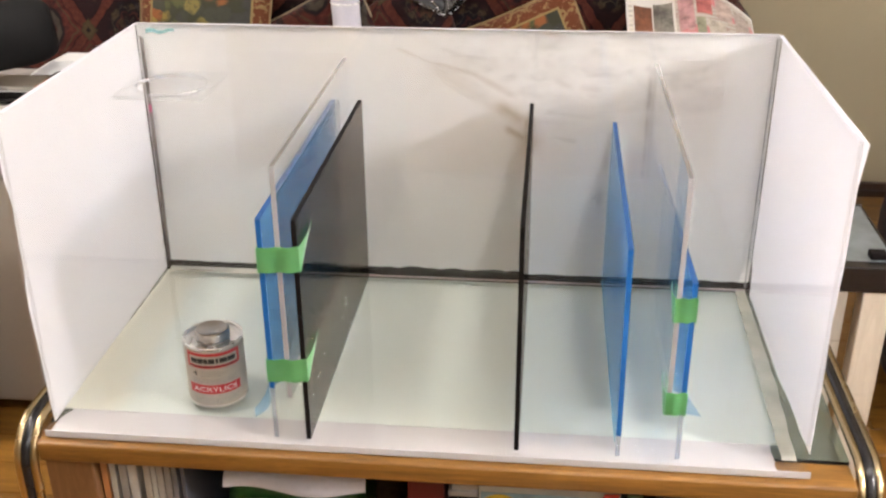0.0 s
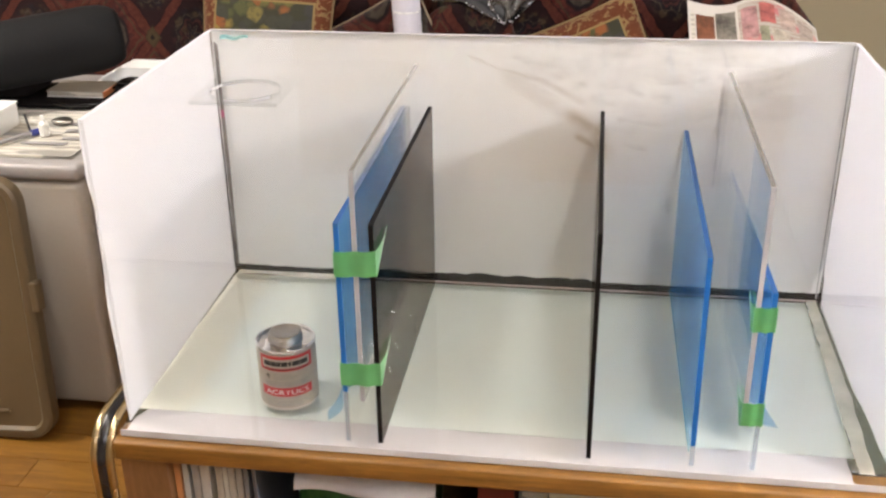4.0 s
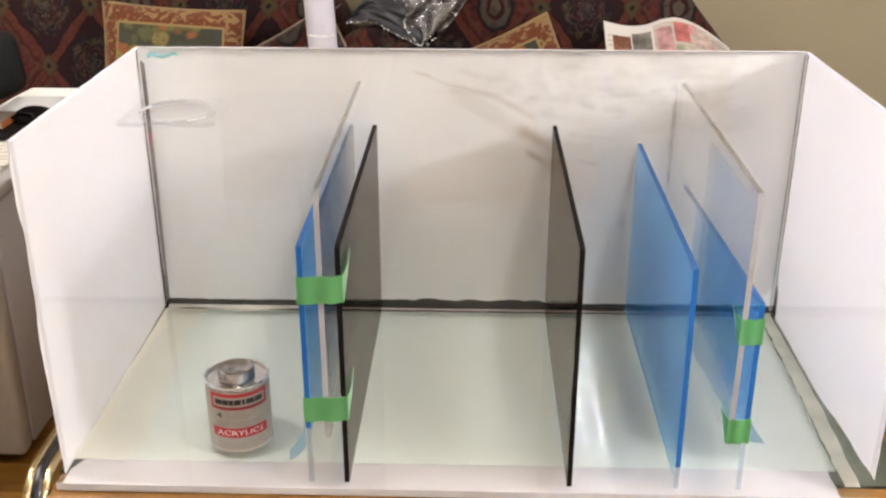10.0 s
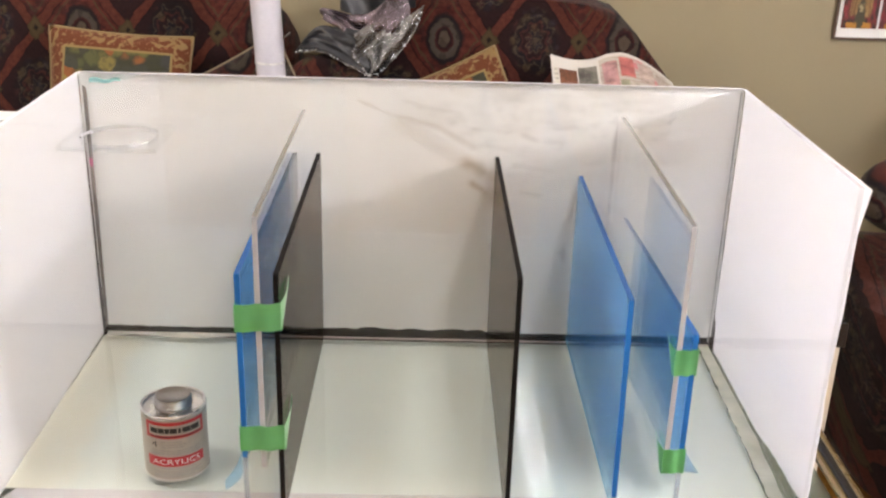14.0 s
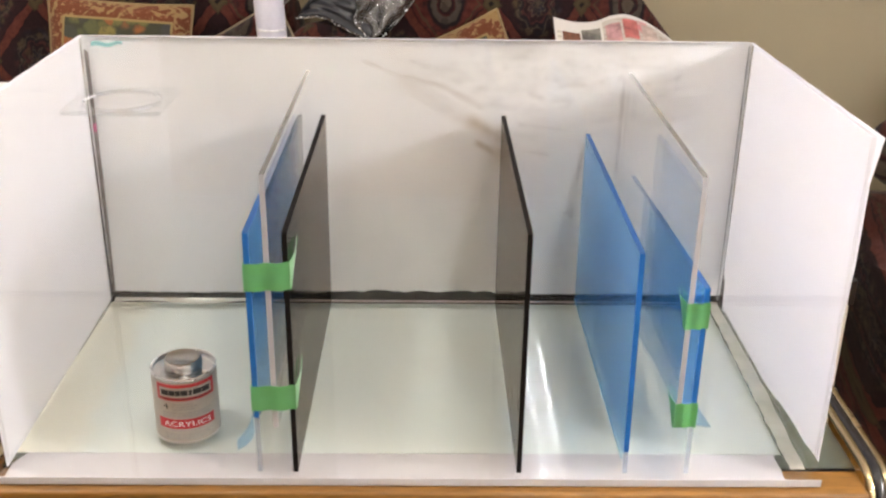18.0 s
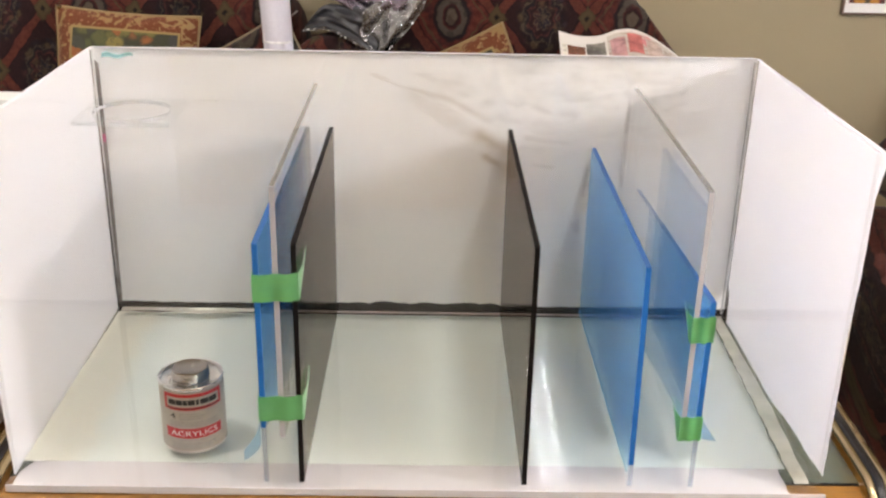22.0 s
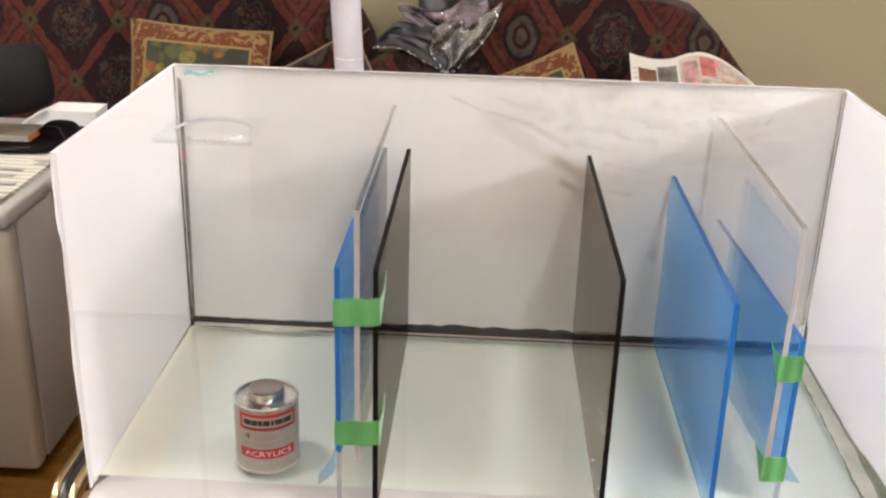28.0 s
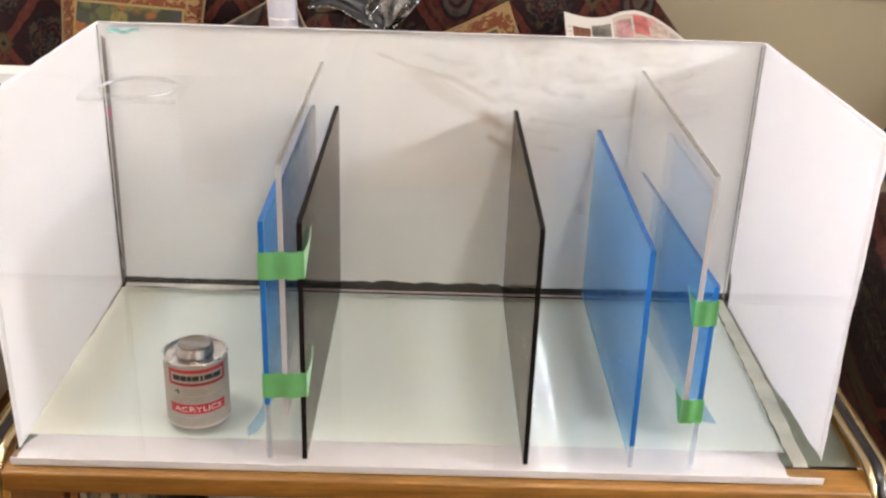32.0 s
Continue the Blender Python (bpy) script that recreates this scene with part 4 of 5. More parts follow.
lower_back(f_sheet, 0.244, 0.028)
lower_back(e_sheet, 0.285, 0.004)


def bow(t, top, amount):
    """Leans the front of a sheet sideways, most at its top corner."""
    for o in t.children:
        for v in o.data.vertices:
            v.co.x += amount * v.co.z / top * (1 - (v.co.y - 0.012) / 0.454)


bow(e_sheet, 0.285, -0.0030)


def tape_strip(xa, xb, z0, z1, wrap_side, wrap, seed, lift):
    """Tape across the front edges of a pair of sheets, its end folded back along one face."""
    t = thing("tape_strip", "torn green masking tape holding acrylic sheets together", "tape", "green tape strips")
    yf = 0.0095
    part("band", skin(lambda u, v: (xa + (xb - xa) * u, yf - 0.0008 * math.sin(math.pi * 3 * u + seed), z0 + (z1 - z0) * v + 0.002 * u * lift + 0.0006 * math.sin(13 * u + seed)), 16, 5, 0.0004), tape, t)
    x = xb if wrap_side > 0 else xa
    part("folded_end", skin(lambda u, v: (x + wrap_side * (0.0006 + 0.003 * math.sin(math.pi * u) * (0.4 + v * 0.6)), yf + wrap * u * (0.12 + 0.88 * v), z0 + (z1 - z0) * (v * (1 - 0.10 * u) + 0.16 * u) + (0.002 * lift if wrap_side > 0 else 0)), 10, 5, 0.0004), tape, t, "folded torn end of green tape")
    o = xa if wrap_side > 0 else xb
    part("folded_end", skin(lambda u, v: (o - wrap_side * 0.0006, yf + 0.014 * u, z0 + (z1 - z0) * v), 4, 3, 0.0004), tape, t)


tape_strip(XA - 0.0042, XC + 0.0038, 0.237, 0.270, 1, 0.074, 1, 1.5)
tape_strip(XA - 0.0042, XC + 0.0038, 0.085, 0.117, 1, 0.070, 2, 1.0)
tape_strip(XG - 0.0038, XF + 0.0042, 0.194, 0.226, -1, 0.042, 3, 0.5)
tape_strip(XG - 0.0038, XF + 0.0042, 0.065, 0.097, -1, 0.046, 4, 0.5)


# ---- the can of cement ----
def build_can():
    cx, cy, r, h = 0.1955, 0.107, 0.0392, 0.0915
    q = h / 0.104   # label heights
    t = thing("solvent_can", "small silver tin of acrylic cement with red label and screw cap", "can")
    body = [(0, 0.0012), (r - 0.003, 0.0012), (r - 0.0022, 0.0), (r + 0.0006, 0.0003), (r + 0.0008, 0.0022), (r, 0.0034), (r, h - 0.004), (r + 0.0008, h - 0.003), (r + 0.001, h - 0.0006), (r - 0.0004, h),
            (r - 0.002, h - 0.0008), (r - 0.0026, h - 0.005), (r - 0.006, h - 0.0062), (0.025, h - 0.0060), (0.0214, h - 0.0052), (0, h - 0.0052)]
    part("body", lathe(body, 72, (cx, cy)), tin, t, "bare tin body with rolled rims", True)
    cap = [(0.0216, h - 0.0052), (0.0228, h - 0.0050), (0.0230, h - 0.0022)]
    for i in range(3):
        z = h - 0.0022 + i * 0.0033
        cap += [(0.0216, z), (0.0216, z + 0.0009), (0.0230, z + 0.0019), (0.0216, z + 0.0031)]
    cap += [(0.0216, h + 0.0086), (0.0212, h + 0.0098), (0.0196, h + 0.0102), (0.0190, h + 0.0098), (0, h + 0.0098)]
    part("screw_cap", lathe(cap, 56, (cx, cy)), chrome, t, "ribbed bare metal screw cap", True)
    mid = radians(-75.5)

    def patch(name, a0, a1, z0, z1, off, material, parent, label=""):
        n = max(4, int(abs(a1 - a0) / 4))
        return part(name, skin(lambda u, v: (cx + (r + off) * math.cos(mid + radians(a0 + (a1 - a0) * u)), cy + (r + off) * math.sin(mid + radians(a0 + (a1 - a0) * u)), (z0 + (z1 - z0) * v) * q), n, 1, 0.0002), material, parent, label, True)
    label = patch("label", -175, 175, 0.0042, 0.0985, 0.0004, label_silver, t, "silver paper label")
    patch("red_panel", -56, 56, 0.0700, 0.0955, 0.0007, ink_red, label, "red title panel")
    patch("title_panel", -49, 49, 0.0752, 0.0905, 0.0010, label_silver, label)
    # title: plain black bars, no letters
    for a0, a1 in ((-45, -31), (-30, -19), (-18, -10), (-9, 3), (5, 10), (12, 27), (28, 44)):
        patch("title_bar", a0, a1, 0.0788, 0.0868, 0.0013, ink_black, label)
    patch("red_line", -49, 49, 0.0722, 0.0736, 0.0010, ink_black, label)
    patch("red_band", -56, 52, 0.0250, 0.0405, 0.0007, ink_red, label, "red band")
    for k, (a0, a1, z) in enumerate(((-26, 10, 0.0635), (-26, 18, 0.0595), (-26, 14, 0.0555), (-46, 44, 0.0500), (-46, 40, 0.0470), (-46, 46, 0.0440), (-30, 34, 0.0208), (-44, 46, 0.0165), (-44, 40, 0.0138), (-44, 46, 0.0111), (-44, 30, 0.0084))):
        rnd, a = random.Random(k), a0
        while a < a1:
            w = rnd.uniform(3, 9)
            patch("print_bar", a, min(a + w, a1), z, z + 0.0013, 0.0006, ink_grey, label)
            a += w + 1.6
    for text, size, ang, z, ink in (("4", 0.0135, -38, 0.0605, ink_black), ("ACRYLICS", 0.0118, -1, 0.0328, ink_white)):
        vs, fs = lettering(text, size)
        bm = bmesh.new()
        made = []
        for v in vs:
            a = mid + radians(ang) + v.x * 1.12 / r
            made.append(bm.verts.new((cx + (r + 0.0016) * math.cos(a), cy + (r + 0.0016) * math.sin(a), (z + v.y) * q)))
        for f in fs:
            bm.faces.new([made[i] for i in f])
        part("lettering", bm, ink, label, "printed word on the label" if len(text) > 1 else "printed number on the label")


build_can()


# ---- papers and bags in the media stand ----
def shelf_things():
    base = -0.284
    rnd = random.Random(8)

    def book(x0, x1, top, c, label, lean=0.0, y0=0.012):
        t = thing("magazine", label, "magazine", "magazines in the media stand")
        ink = plain("cover_ink", tuple(0.62 * k for k in c), 0.5, vary=0.15, scale=20)
        part("cover", box(x0, x0 + 0.0012, y0, y0 + 0.20, base, top, 0.0003, 1), ink, t)
        part("cover", box(x1 - 0.0012, x1, y0, y0 + 0.20, base, top, 0.0003, 1), ink, t)
        part("pages", box(x0 + 0.0014, x1 - 0.0014, y0 + 0.001, y0 + 0.198, base + 0.001, top - 0.0015), newsprint, t)
        part("spine", box(x0 + 0.0001, x1 - 0.0001, y0 - 0.0014, y0 - 0.0002, base, top, 0.0003, 1), ink, t)
    for x0, x1, top, c, label in ((0.0545, 0.0635, -0.0450, (0.62, 0.27, 0.10), "magazine with an orange spine standing on the shelf"),
                                  (0.0665, 0.0745, -0.0462, (0.62, 0.60, 0.56), "white-spined magazine standing on the shelf"),
                                  (0.0795, 0.0900, -0.0500, (0.42, 0.40, 0.38), "grey-spined magazine standing on the shelf"),
                                  (0.0915, 0.1040, -0.0475, (0.66, 0.63, 0.58), "thick pale magazine standing on the shelf"),
                                  (0.1130, 0.1220, -0.0490, (0.55, 0.50, 0.43), "cream-spined magazine standing on the shelf"),
                                  (0.1235, 0.1300, -0.0520, (0.60, 0.57, 0.52), "thin cream magazine standing on the shelf"),
                                  (0.1310, 0.1400, -0.0495, (0.48, 0.44, 0.38), "worn cream magazine standing on the shelf"),
                                  (0.1415, 0.1500, -0.0515, (0.36, 0.33, 0.30), "grey magazine standing on the shelf"),
                                  (0.1520, 0.1580, -0.0530, (0.20, 0.20, 0.21), "dark thin magazine standing on the shelf"),
                                  (0.1640, 0.1690, -0.0560, (0.12, 0.13, 0.16), "dark blue thin magazine standing on the shelf"),
                                  (0.4680, 0.5150, -0.0540, (0.15, 0.007, 0.009), "dark red binder standing on the shelf"),
                                  (0.7500, 0.7700, -0.0600, (0.03, 0.10, 0.05), "dark green folder standing on the shelf")):
        book(x0, x1, top, c, label)
    t = thing("green_bag", "green shopping bag with a crumpled white paper folded over it", "bag")
    green = plain("green_plastic", (0.014, 0.066, 0.010), 0.35, vary=0.75, scale=14)
    part("bag", puff(0.305, 0.11, -0.185, 0.098, 0.085, 0.100, 6, 0.012, 44, 26), green, t, smooth=True)
    part("plastic_rim", skin(lambda u, v: (0.205 + 0.215 * u, 0.016 + 0.010 * math.sin(3.1 * u), -0.128 + 0.010 * v + 0.006 * math.sin(6 * u)), 30, 3, 0.0008), plain("grey_film", (0.36, 0.36, 0.36), 0.35, vary=0.3, scale=30), t, "rolled rim of clear plastic", True)
    part("paper_flap", skin(lambda u, v: (0.222 + 0.190 * u, 0.006 + 0.14 * v * v + 0.006 * math.sin(7 * u), -0.086 + 0.030 * min(1, v * 2.2) + 0.006 * math.sin(5 * u + 2) * (1 - v) - 0.005 * (1 - v) * (u - 0.3) * 4 * (u - 0.3) + 0.012 * u), 30, 14, 0.0008), plain("grey_white_paper", (0.42, 0.40, 0.42), 0.6), t, "crumpled white paper", True)
    t = thing("glossy_magazine", "bright glossy magazine with blue cover leaning on the shelf", "magazine")
    part("cover", box(0.560, 0.742, 0.0140, 0.0200, base, -0.0610, 0.001, 1), plain("pale_cover", (0.36, 0.37, 0.36), 0.35, vary=0.2, scale=12), t)
    part("blue_field", box(0.563, 0.739, 0.0126, 0.0138, base + 0.01, -0.0705), plain("sky_blue_ink", (0.20, 0.31, 0.38), 0.35, vary=0.35, scale=18), t, "pale blue field")
    part("yellow_disc", slab([(0.588 + 0.027 * math.cos(2 * math.pi * k / 24), -0.094 + 0.022 * math.sin(2 * math.pi * k / 24)) for k in range(24)], "y", 0.0112, 0.0124), plain("yellow_ink", (0.52, 0.36, 0.02), 0.35), t, "yellow disc")
    part("red_flash", slab([(0.700, -0.105), (0.716, -0.105), (0.741, -0.062), (0.722, -0.062)], "y", 0.0112, 0.0124), plain("red_flash_ink", (0.42, 0.02, 0.02), 0.35), t, "red diagonal flash")
    t = thing("magazine_stack", "small stack of worn white magazines lying flat", "magazines")
    for k in range(3):
        part("magazine", box(0.520 + 0.004 * k, 0.5585, 0.020 + 0.003 * k, 0.20, -0.0860 + 0.0085 * k, -0.0785 + 0.0085 * k, 0.001, 1), plain("worn_cover", (0.40, 0.38, 0.36), 0.5), t)
    part("box", box(0.520, 0.5585, 0.024, 0.20, base, -0.0864, 0.001, 1), black_dull, t, "dark box under the stack")
    t = thing("dark_magazine", "dark glossy magazine with white lettering bars on the cover", "magazine")
    part("cover", box(0.786, 0.826, 0.010, 0.016, base, -0.056, 0.001, 1), plain("navy_cover", (0.012, 0.013, 0.02), 0.3), t)
    for k, (x0, x1, z) in enumerate(((0.795, 0.806, -0.062), (0.808, 0.819, -0.062), (0.795, 0.817, -0.072))):
        part("title_bar", box(x0, x1, 0.0090, 0.0096, z - 0.006, z), ink_white, t)
    t = thing("spiral_notebook", "dark spiral-bound notebook with a yellow mark", "notebook")
    part("cover", box(0.830, 0.955, 0.012, 0.026, base, -0.060, 0.001, 1), plain("brown_cover", (0.05, 0.03, 0.012), 0.4, vary=0.5, scale=25), t)
    part("mark", box(0.838, 0.856, 0.0108, 0.0116, -0.078, -0.066), plain("yellow_ink", (0.5, 0.36, 0.03), 0.4), t)
    for i in range(20):
        x = 0.862 + i * 0.0045
        ring = [(x, 0.014 - 0.006 * math.cos(a), -0.066 + 0.006 * math.sin(a) + 0.0003 * i) for a in [2 * math.pi * k / 10 for k in range(11)]]
        part("spiral_ring", pipe(ring, 0.0007, 5), card_white, t)


shelf_things()


# ---- the sofa and what lies on it ----
def cushion(outline, y0, y1, bevel, lean):
    bm = slab(outline, "y", y0, y1)
    bmesh.ops.bevel(bm, geom=[e for e in bm.edges if abs(e.verts[0].co.y - e.verts[1].co.y) < 1e-6], offset=bevel, segments=4, affect="EDGES", profile=0.5)
    for v in bm.verts:
        v.co.y += lean * v.co.z
    return bm


def build_sofa():
    t = thing("sofa", "large sofa in dark red and black kilim-patterned upholstery", "sofa")
    f = ROOM["z0"]
    part("base", box(-1.62, 1.10, 1.52, 2.16, f + 0.06, -0.26, 0.03, 3), kilim, t, smooth=True)
    for x in (-1.55, 1.03):
        for y in (1.58, 2.10):
            part("foot", lathe([(0, f), (0.02, f), (0.026, f + 0.065), (0, f + 0.065)], 16, (x, y)), oak_side, t)
    for a, b in ((-1.58, -0.26), (-0.25, 1.04)):
        part("seat_cushion", puff((a + b) / 2, 1.72, -0.18, (b - a) / 2, 0.24, 0.085, 8), kilim, t, smooth=True)
    left = [(-1.6, -0.2), (-1.6, 0.3), (-1.5, 0.37), (-0.30, 0.37), (-0.10, 0.350), (0.015, 0.305), (0.085, 0.245), (0.118, 0.190), (0.145, 0.10), (0.155, -0.2)]
    right = [(0.215, -0.2), (0.225, 0.10), (0.245, 0.22), (0.30, 0.29), (0.42, 0.335), (0.70, 0.345), (0.93, 0.322), (1.025, 0.296), (1.07, 0.25), (1.185, 0.11), (1.22, -0.2)]
    part("back_cushion", cushion(left, 1.80, 2.06, 0.05, 0.22), kilim, t, smooth=True)
    part("back_cushion", cushion(right, 1.80, 2.06, 0.05, 0.22), kilim, t, smooth=True)
    part("back_frame", box(-1.62, 1.15, 2.12, 2.22, f + 0.06, 0.10, 0.03, 3), kilim, t, smooth=True)
    for x in (1.075, -1.60):
        arm = pipe([(x, 1.50 + 0.06 * i, 0.005 + 0.006 * math.sin(i)) for i in range(9)], 0.115, 28)
        part("rolled_arm", arm, kilim, t, smooth=True)
        part("arm_panel", box(x - 0.075, x + 0.075, 1.51, 1.98, f + 0.06, 0.0, 0.02, 2), kilim, t, smooth=True)


build_sofa()


def pillow_mesh(hw, hh, thick, puffy=2.2):
    bm = bmesh.new()
    n = 22

    def row(sign):
        g = []
        for i in range(n + 1):
            r = []
            for j in range(n + 1):
                u, v = 2 * i / n - 1, 2 * j / n - 1
                k = max(0.0, (1 - abs(u) ** puffy) * (1 - abs(v) ** puffy)) ** 0.5
                pull = 1 - 0.05 * (1 - abs(u) ** 2) * abs(v) ** 3
                pull2 = 1 - 0.05 * (1 - abs(v) ** 2) * abs(u) ** 3
                r.append((u * hw * pull2, sign * thick * k, v * hh * pull))
            g.append(r)
        return g
    front, back = row(-1), row(1)
    vf = [[bm.verts.new(p) for p in r] for r in front]
    vb = [[vf[i][j] if i in (0, n) or j in (0, n) else bm.verts.new(back[i][j]) for j in range(n + 1)] for i in range(n + 1)]
    for i in range(n):
        for j in range(n):
            bm.faces.new((vf[i][j], vf[i + 1][j], vf[i + 1][j + 1], vf[i][j + 1]))
            q = (vb[i][j], vb[i][j + 1], vb[i + 1][j + 1], vb[i + 1][j])
            if len(set(q)) == 4 and not bm.faces.get(q):
                bm.faces.new(q)
    return bm


def pillow(label, m, hw, hh, thick, material, cord):
    t = thing("throw_pillow", label, "pillow", "pillows on the sofa", at=m)
    part("cover", pillow_mesh(hw, hh, thick), material, t, smooth=True)
    loop = []
    for k in range(81):
        s = (k % 80) / 20
        q, e = int(s), s - int(s)
        u, v = ((-1 + 2 * e, -1), (1, -1 + 2 * e), (1 - 2 * e, 1), (-1, 1 - 2 * e))[q]
        loop.append((u * hw * (1 - 0.05 * (1 - v * v) * abs(u) ** 3), 0.0, v * hh * (1 - 0.05 * (1 - u * u) * abs(v) ** 3)))
    part("piping", pipe(loop, 0.0035, 8), cord, t, "corded piping", True)


def round_cushion():
    t = thing("round_cushion", "plump round kilim cushion under a sequin scarf", "cushion", "pillows on the sofa")
    part("cover", puff(0.240, 1.778, 0.050, 0.135, 0.055, 0.138, 2.6, 0.004), kilim, t, smooth=True)
    part("piping", pipe([(0.240 + 0.136 * math.cos(a), 1.778, 0.050 + 0.139 * math.sin(a)) for a in [2 * math.pi * k / 48 for k in range(49)]], 0.003, 6), kilim, t, smooth=True)


round_cushion()
cord = plain("gold_cord", (0.24, 0.165, 0.075), 0.8)
cord_pale = plain("pale_cord", (0.26, 0.20, 0.13), 0.8)
tapestry = make_tapestry("tapestry_cloth", 0.19, 0.175)
tapestry_b = make_tapestry("tapestry_cloth_square", 0.165, 0.165)
pillow("tapestry throw pillow with fruit and rust border on the sofa", pose(-0.325, 1.735, 0.066, -12, 3.6, 0), 0.19, 0.175, 0.055, tapestry, cord)
pillow("square tapestry pillow with a rust border tipped on its corner", pose(0.596, 1.765, 0.004, -12, -25, 0), 0.165, 0.165, 0.05, tapestry_b, cord)
pillow("kilim-patterned pillow with pale piping slumped on the sofa", pose(0.020, 1.740, 0.035, -14, -29, 0), 0.165, 0.150, 0.075, kilim, cord_pale)


def plastic_tube():
    t = thing("plastic_tube", "tall milky white plastic tube standing on the sofa seat", "tube")
    r, z0, z1 = 0.0355, -0.097, 0.62
    wall = lathe([(r - 0.0015, z0), (r, z0), (r + 0.0006, 0.1), (r + 0.004, z1), (r + 0.0025, z1), (r - 0.0009, 0.1), (r - 0.0015, z0)], 36, (0.101, 1.615))
    fold = lathe([(r + 0.0008, 0.196), (r + 0.0026, 0.197), (r + 0.0026, 0.2005), (r + 0.0010, 0.2015), (r + 0.0008, 0.196)], 36, (0.101, 1.615))
    for bm in (wall, fold):
        bmesh.ops.transform(bm, matrix=Matrix(((1, 0, -0.050, 0.009), (0, 1, 0, 0), (0, 0, 1, 0), (0, 0, 0, 1))), verts=bm.verts)
    part("wall", wall, tube_plastic, t, smooth=True)
    part("fold", fold, plain("bright_plastic", (0.78, 0.78, 0.82), 0.2, vary=0.3, scale=60), t, "bright fold round the tube", True)
    part("wire_tie", pipe([(0.136, 1.60, 0.262), (0.143, 1.595, 0.268), (0.155, 1.59, 0.278)], 0.0018, 6), chrome, t, "short bright wire end")


plastic_tube()


def sequin_cloth():
    t = thing("sequin_scarf", "crumpled silver sequin scarf thrown over the sofa back", "scarf")
    satin = plain("dark_satin", (0.030, 0.031, 0.036), 0.38, vary=0.5, scale=16)
    pearl = plain("pearl_sequin", (0.85, 0.85, 0.87), 0.25, vary=0.05)

    def low(u):
        return 0.196 + 0.008 * math.sin(math.pi * min(1, u * 1.6)) - 0.058 * max(0.0, u - 0.25) ** 1.7 * 1.75

    def drape(u, v):
        x = 0.146 + 0.204 * u + 0.016 * (1 - v) * (1 - u)
        top = 0.215 + 0.056 * math.sin(math.pi * min(0.5, u * 1.5 + 0.03)) - 0.018 * u
        z = top * (1 - v) + low(u) * v
        y = 1.756 + 0.22 * (z - 0.15) - 0.026 * math.sin(math.pi * u) * (0.4 + 0.6 * v) - 0.007 * math.sin(9 * u + 7 * v) * (1 - 0.5 * v) - 0.003 * math.sin(19 * v - 8 * u)
        return x, y, z
    part("fold", skin(drape, 48, 24, 0.0015), satin, t, "dark satin underside", True)

    def hem(u, v):
        x, y, z = drape(u, 1.0)
        return x, y - 0.004 - 0.001 * math.sin(40 * u), z + 0.006 * (v - 0.5) + 0.001 * math.sin(33 * u)
    part("sequin_hem", skin(hem, 44, 3, 0.002), sequin, t, "sequin hem", True)

    def silver(u, v):
        left, right = 0.300 + 0.006 * math.sin(9 * v) + 0.045 * max(0, v - 0.4), 0.485 - 0.020 * v - 0.105 * v * v
        x = left + (right - left) * u
        z = 0.245 + 0.075 * u * (1 - v) - 0.105 * v + 0.010 * math.sin(7 * u) * (1 - v)
        y = 1.742 + 0.20 * (z - 0.15) - 0.010 * math.sin(9 * u + 4 * v) - 0.003 * math.sin(21 * u - 7 * v)
        return x, y, z
    part("fold", skin(silver, 44, 30, 0.0015), sequin, t, "silver sequin fold", True)

    def lilac(u, v):
        x = 0.214 + 0.230 * u + 0.006 * math.sin(6 * v)
        z = 0.282 - 0.050 * math.sin(math.pi * min(1, u * 0.9)) + (0.026 + 0.085 * u) * v + 0.006 * math.sin(9 * u)
        y = 1.760 + 0.22 * (z - 0.2) - 0.010 * math.sin(8 * u + 5 * v) - 0.003 * math.sin(19 * u - 9 * v)
        return x, y, z
    part("lilac_fold", skin(lilac, 36, 18, 0.0015), sequin_lilac, t, "bunched lilac sequin cloth", True)

    def rear(u, v):
        x = 0.262 + 0.20 * u
        z = 0.300 + 0.10 * v - 0.010 * math.sin(5 * u)
        return x, 1.800 + 0.15 * (z - 0.2) - 0.012 * math.sin(12 * u + 3 * v), z
    part("fold", skin(rear, 30, 10, 0.0015), satin, t, "dark satin underside", True)
    # loose single sequins that catch the light along the edges
    rnd = random.Random(12)
    spots = [(hem, rnd.random(), rnd.uniform(0.2, 0.9)) for _ in range(15)]
    spots += [(silver, rnd.choice((0.015, 0.03, 0.97)), rnd.random()) for _ in range(20)]
    spots += [(silver, rnd.random(), rnd.choice((0.97, rnd.random()))) for _ in range(16)]
    spots += [(lilac, rnd.random(), rnd.choice((0.03, rnd.random()))) for _ in range(16)]
    disc = None
    for f, a, b in spots:
        p = Vector(f(a, b)) + Vector((0, -0.0045, 0.001))
        if disc is None:
            disc = part("sequin", lathe([(0, -0.0004), (0.0014, -0.0004), (0.0014, 0.0004), (0, 0.0004)], 10), pearl, t, "bright round sequin")
            one = disc
        else:
            one = new("sequin", disc.data)
            one.parent = t
        one.matrix_basis = pose(p.x, p.y, p.z, 60 + rnd.uniform(-20, 20), rnd.uniform(-20, 20), 0) @ Matrix.Scale(rnd.uniform(0.7, 1.35), 4)


sequin_cloth()


